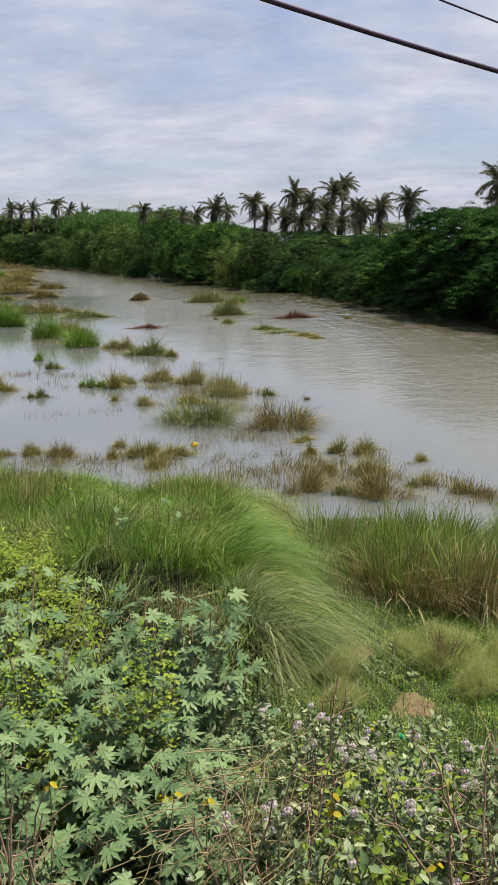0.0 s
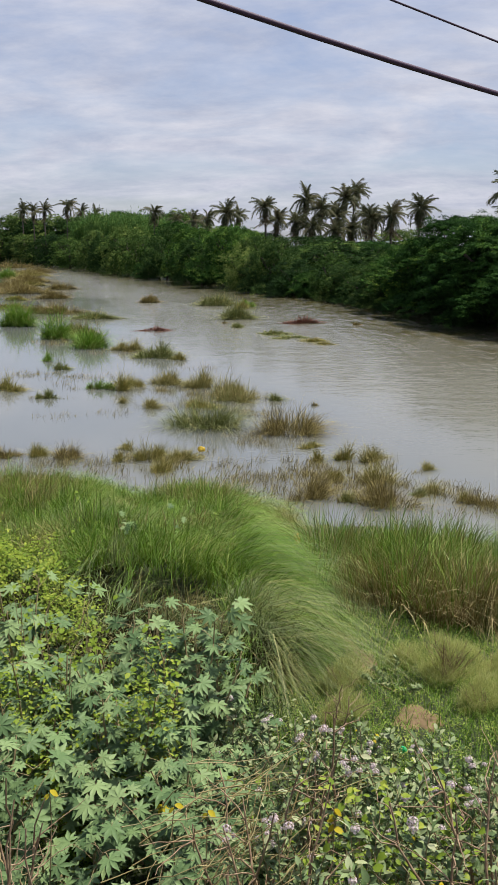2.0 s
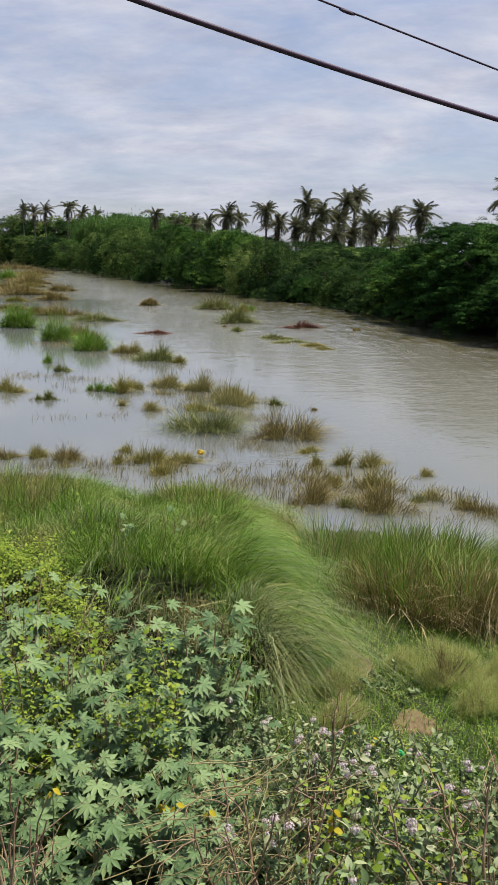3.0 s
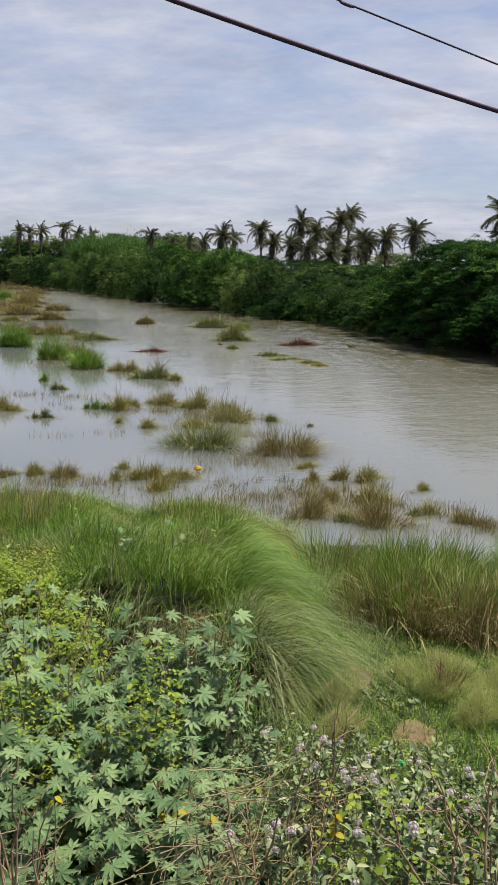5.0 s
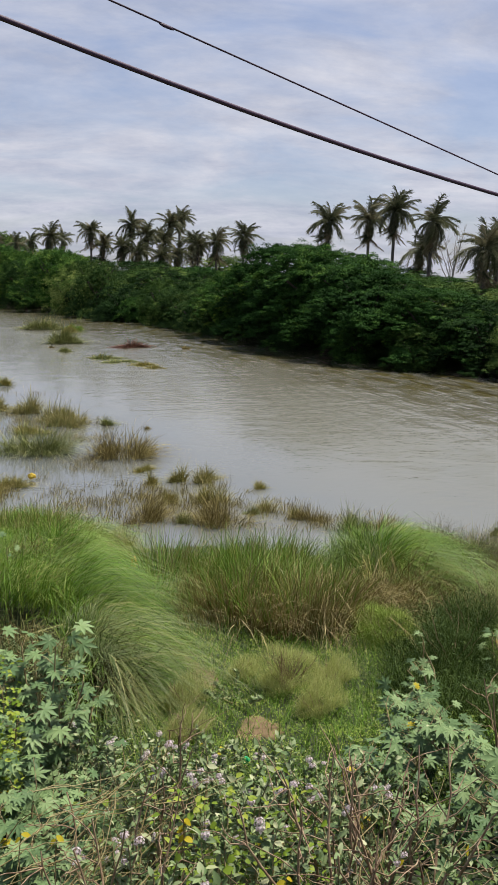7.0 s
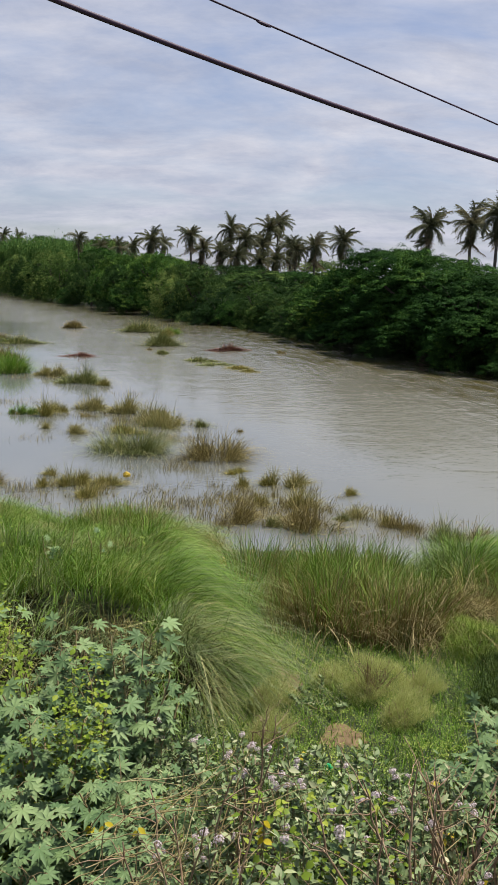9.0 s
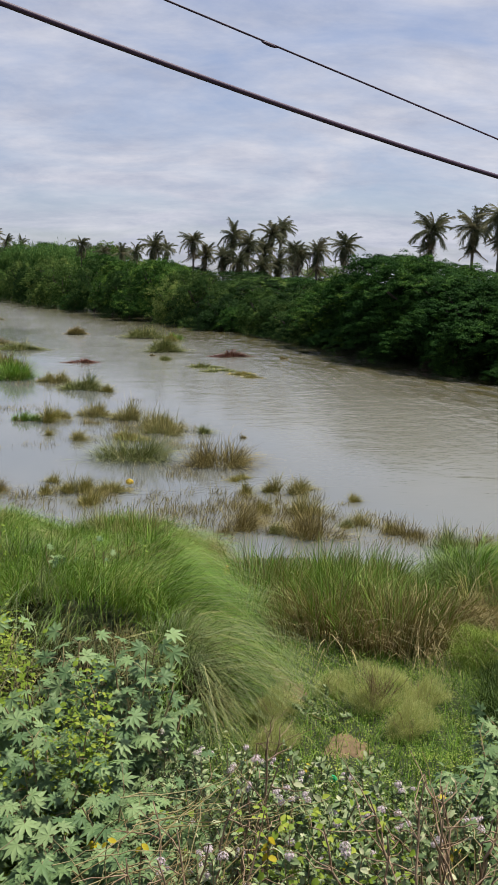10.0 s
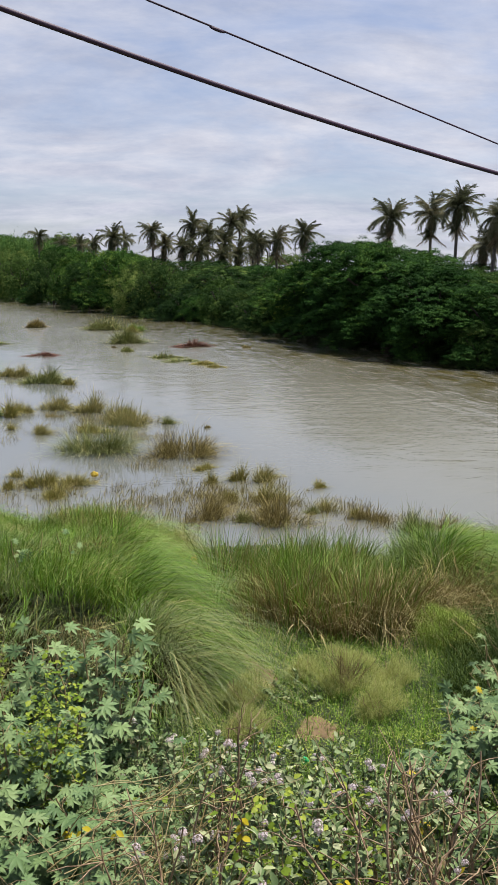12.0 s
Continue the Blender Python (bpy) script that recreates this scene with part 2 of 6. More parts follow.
def ground_material():
    m, n, l = material("earth")
    tc = n.new("ShaderNodeTexCoord").outputs["Object"]
    big, fine = n.new("ShaderNodeTexNoise"), n.new("ShaderNodeTexNoise")
    big.inputs["Scale"].default_value, big.inputs["Detail"].default_value = 0.55, 6
    fine.inputs["Scale"].default_value, fine.inputs["Detail"].default_value = 9.0, 6
    l.new(tc, big.inputs["Vector"])
    l.new(tc, fine.inputs["Vector"])
    soil = ramp(n, [(0.3, (0.116, 0.075, 0.042)), (0.7, (0.232, 0.158, 0.091))])
    l.new(fine.outputs["Fac"], soil.inputs[0])
    moss = ramp(n, [(0.3, (0.018, 0.028, 0.009)), (0.7, (0.044, 0.056, 0.018))])
    l.new(fine.outputs["Fac"], moss.inputs[0])
    where = ramp(n, [(0.66, (0, 0, 0)), (0.74, (1, 1, 1))])
    l.new(big.outputs["Fac"], where.inputs[0])
    mix = n.new("ShaderNodeMix")
    mix.data_type = "RGBA"
    l.new(where.outputs[0], mix.inputs[0])
    l.new(moss.outputs[0], mix.inputs[6])
    l.new(soil.outputs[0], mix.inputs[7])
    b = n.new("ShaderNodeBump")
    b.inputs["Strength"].default_value, b.inputs["Distance"].default_value = 0.7, 0.04
    l.new(fine.outputs["Fac"], b.inputs["Height"])
    p = n.new("ShaderNodeBsdfPrincipled")
    p.inputs["Roughness"].default_value = 0.95
    l.new(mix.outputs[2], p.inputs["Base Color"])
    l.new(b.outputs[0], p.inputs["Normal"])
    l.new(p.outputs[0], n.new("ShaderNodeOutputMaterial").inputs[0])
    return m


def bare_soil_material():
    m, n, l = material("reddish_sandy_soil")
    tc = n.new("ShaderNodeTexCoord").outputs["Object"]
    nz = n.new("ShaderNodeTexNoise")
    nz.inputs["Scale"].default_value, nz.inputs["Detail"].default_value = 11, 7
    l.new(tc, nz.inputs["Vector"])
    r = ramp(n, [(0.3, (0.128, 0.083, 0.039)), (0.7, (0.262, 0.178, 0.092))])
    l.new(nz.outputs["Fac"], r.inputs[0])
    b = n.new("ShaderNodeBump")
    b.inputs["Strength"].default_value, b.inputs["Distance"].default_value = 0.6, 0.03
    l.new(nz.outputs["Fac"], b.inputs["Height"])
    p = n.new("ShaderNodeBsdfPrincipled")
    p.inputs["Roughness"].default_value = 0.95
    l.new(r.outputs[0], p.inputs["Base Color"])
    l.new(b.outputs[0], p.inputs["Normal"])
    l.new(p.outputs[0], n.new("ShaderNodeOutputMaterial").inputs[0])
    return m


def water_material():
    """Muddy river water: brown silt below a glossy skin; the current's ripples run stronger out in the stream."""
    m, n, l = material("muddy_river_water")
    tc = n.new("ShaderNodeTexCoord").outputs["Object"]
    p = n.new("ShaderNodeBsdfPrincipled")
    p.inputs["IOR"].default_value = 1.7
    silt = n.new("ShaderNodeTexNoise")
    silt.inputs["Scale"].default_value, silt.inputs["Detail"].default_value = 0.08, 4
    l.new(tc, silt.inputs["Vector"])
    r = ramp(n, [(0.35, (0.172, 0.168, 0.134)), (0.65, (0.190, 0.187, 0.152))])
    l.new(silt.outputs["Fac"], r.inputs[0])
    # how far out in the stream: 0 in the still shallows, 1 in the current
    sp = n.new("ShaderNodeSeparateXYZ")
    l.new(tc, sp.inputs[0])

    def calc(op, u, v=None, w=None):
        k = n.new("ShaderNodeMath")
        k.operation = op
        for i, q in enumerate((u, v, w)):
            if q is None:
                continue
            if isinstance(q, (int, float)):
                k.inputs[i].default_value = q
            else:
                l.new(q, k.inputs[i])
        return k.outputs[0]

    out = calc("MULTIPLY_ADD", sp.outputs[1], 0.36, sp.outputs[0])       # x + 0.36 y
    patch = n.new("ShaderNodeTexNoise")
    patch.inputs["Scale"].default_value, patch.inputs["Detail"].default_value = 0.07, 3
    l.new(tc, patch.inputs["Vector"])
    out = calc("MULTIPLY_ADD", patch.outputs["Fac"], 14.0, out)
    amount = n.new("ShaderNodeMapRange")
    amount.interpolation_type = "SMOOTHSTEP"
    amount.inputs[1].default_value, amount.inputs[2].default_value = 14.0, 44.0
    amount.inputs[3].default_value, amount.inputs[4].default_value = 0.02, 1.0
    l.new(out, amount.inputs[0])
    milky = n.new("ShaderNodeMapRange")      # the open water is thick with silt, the shallows are clear
    milky.interpolation_type = "SMOOTHSTEP"
    milky.inputs[1].default_value, milky.inputs[2].default_value = 15.0, 27.0
    l.new(out, milky.inputs[0])
    blend = n.new("ShaderNodeMix")
    blend.data_type = "RGBA"
    l.new(milky.outputs[0], blend.inputs[0])
    blend.inputs[6].default_value = (0.140, 0.148, 0.136, 1)
    l.new(r.outputs[0], blend.inputs[7])
    mp = n.new("ShaderNodeMapping")
    mp.inputs["Rotation"].default_value = (0, 0, radians(-21))
    mp.inputs["Scale"].default_value = (0.8, 1.2, 1)
    l.new(tc, mp.inputs[0])
    swell, chop = n.new("ShaderNodeTexNoise"), n.new("ShaderNodeTexNoise")
    swell.inputs["Scale"].default_value, swell.inputs["Detail"].default_value = 0.55, 3
    swell.inputs["Distortion"].default_value = 1.2
    chop.inputs["Scale"].default_value, chop.inputs["Detail"].default_value = 3.2, 4
    l.new(mp.outputs[0], swell.inputs["Vector"])
    l.new(mp.outputs[0], chop.inputs["Vector"])
    h = calc("MULTIPLY_ADD", chop.outputs["Fac"], 0.36, swell.outputs["Fac"])
    # slicks: long smooth streaks between the rippled ones, drawn out along the stream
    slick = n.new("ShaderNodeTexNoise")
    slick.inputs["Scale"].default_value, slick.inputs["Detail"].default_value = 0.35, 3
    drawn = n.new("ShaderNodeMapping")
    drawn.inputs["Rotation"].default_value = (0, 0, radians(-21))
    drawn.inputs["Scale"].default_value = (1.0, 0.16, 1)
    l.new(tc, drawn.inputs[0])
    l.new(drawn.outputs[0], slick.inputs["Vector"])
    band = n.new("ShaderNodeMapRange")
    band.inputs[1].default_value, band.inputs[2].default_value = 0.40, 0.66
    band.inputs[3].default_value, band.inputs[4].default_value = 0.7, 1.2
    l.new(slick.outputs["Fac"], band.inputs[0])
    # long low waves of the fast water under the far bank, drawn out along the stream
    wave = n.new("ShaderNodeTexNoise")
    wave.inputs["Scale"].default_value, wave.inputs["Detail"].default_value = 1.1, 2
    wave.inputs["Distortion"].default_value = 0.5
    run = n.new("ShaderNodeMapping")
    run.inputs["Rotation"].default_value = (0, 0, radians(-20))
    run.inputs["Scale"].default_value = (1.0, 0.34, 1)
    l.new(tc, run.inputs[0])
    l.new(run.outputs[0], wave.inputs["Vector"])
    fast = n.new("ShaderNodeMapRange")
    fast.interpolation_type = "SMOOTHSTEP"
    fast.inputs[1].default_value, fast.inputs[2].default_value = 28.0, 46.0
    fast.inputs[3].default_value, fast.inputs[4].default_value = 0.0, 1.0
    l.new(out, fast.inputs[0])
    silt_and_reflection = n.new("ShaderNodeMix")             # brown silt of the fast water, with the trees' dark reflection painted in
    silt_and_reflection.data_type = "RGBA"
    # dark wave faces put into the colour, following the wave noise
    wave_shade = n.new("ShaderNodeMapRange")
    wave_shade.inputs[1].default_value, wave_shade.inputs[2].default_value = 0.44, 0.60
    wave_shade.inputs[3].default_value, wave_shade.inputs[4].default_value = 0.35, 1.0
    l.new(wave.outputs["Fac"], wave_shade.inputs[0])
    l.new(calc("MULTIPLY", fast.outputs[0], wave_shade.outputs[0]), silt_and_reflection.inputs[0])
    l.new(blend.outputs[2], silt_and_reflection.inputs[6])
    silt_and_reflection.inputs[7].default_value = (0.088, 0.074, 0.024, 1)
    l.new(silt_and_reflection.outputs[2], p.inputs["Base Color"])
    h = calc("MULTIPLY", h, calc("MULTIPLY", calc("MULTIPLY", amount.outputs[0], 2.0), band.outputs[0]))
    h = calc("MULTIPLY_ADD", wave.outputs["Fac"], calc("MULTIPLY", fast.outputs[0], calc("MULTIPLY", band.outputs[0], 10.0)), h)
    b = n.new("ShaderNodeBump")
    b.inputs["Strength"].default_value, b.inputs["Distance"].default_value = 1.0, 0.05
    l.new(h, b.inputs["Height"])
    l.new(b.outputs[0], p.inputs["Normal"])
    still = calc("SUBTRACT", 1.0, calc("MULTIPLY", fast.outputs[0], 0.85))
    rough = calc("MULTIPLY_ADD", calc("MULTIPLY", amount.outputs[0], still), 0.17, 0.06)
    l.new(rough, p.inputs["Roughness"])
    gloss = calc("MULTIPLY_ADD", milky.outputs[0], -0.40, calc("MULTIPLY_ADD", fast.outputs[0], 0.36, 0.5))
    l.new(gloss, p.inputs["Specular IOR Level"])
    l.new(p.outputs[0], n.new("ShaderNodeOutputMaterial").inputs[0])
    return m


def rubber_material():
    m, n, l = material("dark_cable_sheath")
    nz = n.new("ShaderNodeTexNoise")
    nz.inputs["Scale"].default_value = 40
    r = ramp(n, [(0.3, (0.034, 0.014, 0.036)), (0.7, (0.062, 0.028, 0.060))])
    l.new(nz.outputs["Fac"], r.inputs[0])
    p = n.new("ShaderNodeBsdfPrincipled")
    p.inputs["Roughness"].default_value = 0.6
    l.new(r.outputs[0], p.inputs["Base Color"])
    l.new(p.outputs[0], n.new("ShaderNodeOutputMaterial").inputs[0])
    return m

# ---- the lie of the land: river at z = 0, near embankment, far bank ----
def smooth(a, b, v):
    u = np.clip((v - a) / (b - a), 0, 1)
    return u * u * (3 - 2 * u)


EMB_S = [-60, 0.7, 1.6, 2.8, 4.5, 7.0, 9.0, 14.0, 400.0]
EMB_Z = [4.5, 4.4, 3.4, 2.3, 1.6, 0.85, 0.3, -1.2, -2.0]
LOW_Q = [-300, 9.0, 13.0, 16.0, 18.3, 21.0, 26.0, 60.0, 3000.0]
LOW_Z = [0.95, 0.88, 0.72, 0.38, 0.06, -0.32, -0.6, -0.9, -0.9]
BANK_Y = [-40, 10, 25, 35, 45, 51.5, 59, 78, 97, 126, 152, 169, 240, 310, 335, 360, 2000]
BANK_X = [190, 85, 50, 34, 24, 20, 17, 13.3, 8.3, -3.6, -12.4, -21.5, -49.5, -78, -110, -420, -2500]


def bank_x(y):
    return np.interp(y, BANK_Y, BANK_X)


def ground_z(x, y):
    """Height of the ground at plan points."""
    x, y = np.asarray(x, float), np.asarray(y, float)
    emb = np.interp(-0.34 * x + 0.94 * (y - 0.2), EMB_S, EMB_Z)
    low = np.interp(y + 0.35 * x, LOW_Q, LOW_Z)
    h = np.maximum(emb, low) + 0.25 * np.exp(-((emb - low) / 0.35) ** 2) * 0.4
    h = h + 0.05 * np.sin(1.7 * x + 0.6) * np.sin(1.3 * y) + 0.03 * np.sin(4.1 * x) * np.sin(3.7 * y + 1)
    far = smooth(1.5, 6.0, x - bank_x(y))
    h = np.maximum(h, -1.2 + far * 2.1)
    left = smooth(0, 14, -0.42 * y - 16 - x) * smooth(34, 50, y)
    return np.maximum(h, -1.2 + left * 1.7)

# ---- mesh helpers ----


def sheet_mesh(name, verts, faces, mat, shade=False):
    """A mesh from arrays of points and of equal-sided faces."""
    verts, faces = np.asarray(verts, np.float32), np.asarray(faces, np.int32)
    n, k = faces.shape
    me = bpy.data.meshes.new(name)
    me.vertices.add(len(verts))
    me.vertices.foreach_set("co", verts.ravel())
    me.loops.add(n * k)
    me.loops.foreach_set("vertex_index", faces.ravel())
    me.polygons.add(n)
    me.polygons.foreach_set("loop_start", np.arange(0, n * k, k, dtype=np.int32))
    if shade:
        me.polygons.foreach_set("use_smooth", np.ones(n, bool))
    me.update(calc_edges=True)
    me.materials.append(mat)
    return me


class Heap:
    """Collects pieces of points and four-cornered faces for one mesh."""

    def __init__(self):
        self.v, self.f, self.n = [], [], 0

    def add(self, v, f):
        self.v.append(np.asarray(v, float).reshape(-1, 3))
        self.f.append(np.asarray(f, int).reshape(-1, 4) + self.n)
        self.n += len(self.v[-1])
        return self

    def mesh(self, name, mat, shade=False):
        return sheet_mesh(name, np.concatenate(self.v), np.concatenate(self.f), mat, shade)


def tube(points, radii, sides=6):
    """A tapered tube along points, closed at its end by its taper."""
    p = np.asarray(points, float)
    r = np.broadcast_to(np.asarray(radii, float), (len(p),))
    d = np.gradient(p, axis=0)
    d /= np.linalg.norm(d, axis=1)[:, None] + 1e-9
    ref = np.where(np.abs(d[:, 2:3]) > 0.9, [[1.0, 0, 0]], [[0, 0, 1.0]])
    u = np.cross(d, ref)
    u /= np.linalg.norm(u, axis=1)[:, None] + 1e-9
    w = np.cross(d, u)
    ang = np.arange(sides) * 2 * np.pi / sides
    v = p[:, None] + r[:, None, None] * (np.cos(ang)[None, :, None] * u[:, None] + np.sin(ang)[None, :, None] * w[:, None])
    i, j = np.meshgrid(np.arange(len(p) - 1), np.arange(sides), indexing="ij")
    k = (j + 1) % sides
    f = np.stack([i * sides + j, i * sides + k, (i + 1) * sides + k, (i + 1) * sides + j], -1).reshape(-1, 4)
    return v.reshape(-1, 3), f


def wander(a, b, bend, steps, rng):
    """Points of a crooked branch from a to b."""
    a, b = np.asarray(a, float), np.asarray(b, float)
    t = np.linspace(0, 1, steps)[:, None]
    off = rng.normal(size=(steps, 3)) * bend
    off[0] = 0
    return a + (b - a) * t + np.cumsum(off, 0) * np.sqrt(1.0 / steps)


def blades(base, height, lean, width, rng, seg=4, curl=1.7, sink=0.42):
    """Grass blades: base (n,3), height (n), lean (n,2) sideways reach of the tips, width (n)."""
    n = len(base)
    t = np.linspace(0, 1, seg + 1)
    reach = np.concatenate([lean, np.zeros((n, 1))], 1)
    up = height[:, None] * (t - sink * np.minimum(1.6, np.linalg.norm(lean, axis=1) / (height + 1e-6))[:, None] * t ** 2.6)
    c = base[:, None, :] + reach[:, None, :] * (t ** curl)[None, :, None]
    c[:, :, 2] += up
    ang = rng.uniform(0, np.pi, n)
    side = np.stack([np.cos(ang), np.sin(ang), np.zeros(n)], 1)
    w = width[:, None] * np.array([0.8, 1.0, 0.85, 0.5, 0.08] if seg == 4 else np.linspace(1, 0.1, seg + 1))[None]
    a, b = c - side[:, None] * w[..., None] / 2, c + side[:, None] * w[..., None] / 2
    v = np.stack([a, b], 2).reshape(-1, 3)
    first = (np.arange(n) * (seg + 1) * 2)[:, None] + (np.arange(seg) * 2)[None]
    f = np.stack([first, first + 1, first + 3, first + 2], -1).reshape(-1, 4)
    return v, f


def flat_leaves(at, normal, length, width, rng, fold=0.15):
    """Leaf blades, each of four corners, lying across its normal in a random turn."""
    n = len(at)
    nn = normal / (np.linalg.norm(normal, axis=1)[:, None] + 1e-9)
    r = rng.normal(size=(n, 3))
    u = np.cross(nn, r)
    u /= np.linalg.norm(u, axis=1)[:, None] + 1e-9
    w = np.cross(nn, u)
    L, W = length[:, None], width[:, None]
    drop = nn * (fold * L)
    v = np.stack([at - u * L / 2 - drop, at + w * W / 2, at + u * L / 2 - drop, at - w * W / 2], 1)
    f = (np.arange(n) * 4)[:, None] + np.arange(4)[None]
    return v.reshape(-1, 3), f


def oval_leaves(at, way, up, length, width):
    """Folded oval leaves from their stalks at, each along its way; six corners apiece."""
    n = len(at)
    y = way / (np.linalg.norm(way, axis=1)[:, None] + 1e-9)
    x = np.cross(y, up)
    x /= np.linalg.norm(x, axis=1)[:, None] + 1e-9
    z = np.cross(x, y)
    L, W = length[:, None], width[:, None]
    tip = at + y * L - z * L * 0.18
    v = np.stack([at, at + y * L * 0.30 - x * W * 0.5 + z * W * 0.16, at + y * L * 0.68 - x * W * 0.42 + z * W * 0.08 - z * L * 0.06, tip,
                  at + y * L * 0.68 + x * W * 0.42 + z * W * 0.08 - z * L * 0.06, at + y * L * 0.30 + x * W * 0.5 + z * W * 0.16], 1).reshape(-1, 3)
    k = (np.arange(n) * 6)[:, None]
    f = np.concatenate([k + np.array([[0, 1, 2, 3]]), k + np.array([[0, 3, 4, 5]])])
    return v, f


def part(name, mesh, parent, label="", where=None):
    ob = new(name, mesh)
    ob.parent = parent
    if where is not None:
        ob.matrix_basis = where
    if label:
        ob["label"] = label
    return ob


def thing(name, label, category, group="", at=(0, 0, 0), turn=0.0, size=1.0):
    ob = new(name)
    ob.empty_display_size = 0.2
    ob.matrix_basis = Matrix.LocRotScale(at, Euler((0, 0, turn)), (size,) * 3)
    return tagged(ob, label, category, group)


def along(d, up, at, size=1.0):
    """A pose at a point whose y axis runs along d and whose z axis is as near up as it can be."""
    d = Vector(d).normalized()
    x = d.cross(Vector(up))
    x = x.normalized() if x.length > 1e-4 else Vector((1, 0, 0))
    z = x.cross(d)
    m = Matrix((x, d, z)).transposed().to_4x4()
    return Matrix.Translation(at) @ m @ Matrix.Diagonal((size, size, size, 1))


def gz(x, y):
    return float(ground_z(x, y))

# ---- ground and water ----
def stretched(n, near, far):
    u = np.linspace(-1, 1, n)
    return near * u + (far - near) * np.sign(u) * np.abs(u) ** 5


gx, gy = np.meshgrid(stretched(300, 60, 2400), stretched(320, 70, 2400) + 20, indexing="ij")
gv = np.stack([gx, gy, ground_z(gx, gy)], -1).reshape(-1, 3)
gi, gj = np.meshgrid(np.arange(299), np.arange(319), indexing="ij")
gf = np.stack([gi * 320 + gj, (gi + 1) * 320 + gj, (gi + 1) * 320 + gj + 1, gi * 320 + gj + 1], -1).reshape(-1, 4)
tagged(new("ground", sheet_mesh("ground", gv, gf, ground_material(), True)), "earthen river banks and embankment overgrown with weeds", "ground", kind="structure")
tagged(new("water", sheet_mesh("water", [(-2300, 5, 0), (2300, 5, 0), (2300, 2300, 0), (-2300, 2300, 0)], [(0, 1, 2, 3)], water_material())),
       "wide muddy grey-brown river with a rippled current", "river", kind="structure")


# ---- two service cables slung past the viewpoint ----
M_CABLE = rubber_material()


def cable(label, out, height, radius, sag, slope, knot=None):
    """A cable along the embankment, out metres from the viewpoint's line; it hangs in a shallow bow past the viewpoint."""
    run, off = np.array([0.8847, 0.4662, slope]), np.array([-0.4662, 0.8847, 0])
    foot = np.array([0.08, 0.25, 5.975 + height]) + off * out

    def spot(s):
        u = np.clip((s - 3) / 10, -0.45, 0.45)
        lift = u * u + 2 * u * ((s - 3) / 10 - u)
        return foot + run * s[:, None] + np.array([0, 0, 1.0]) * (sag * lift)[:, None]

    ob = new("overhead_cable", Heap().add(*tube(spot(np.linspace(-14, 40, 420)), radius, 8)).mesh("overhead_cable", M_CABLE, True))
    if knot is not None:
        k = spot(np.linspace(knot - 0.012, knot + 0.012, 7)) - np.array([0, 0, 0.0015])
        part("clip", Heap().add(*tube(k, [0.0008, 0.0019, 0.0023, 0.0024, 0.0023, 0.0019, 0.0008], 8)).mesh("clip", M_CABLE, True), ob)
    return tagged(ob, label, "cable", "cables", "structure")


cable("thick dark rubber-sheathed overhead cable", 1.0770, 0.1248, 0.0037, 3.4401, 0.0013)
cable("thin dark overhead wire with a small clip", 1.0480, 0.5047, 0.0014, -0.1545, -0.1813, knot=0.6776)

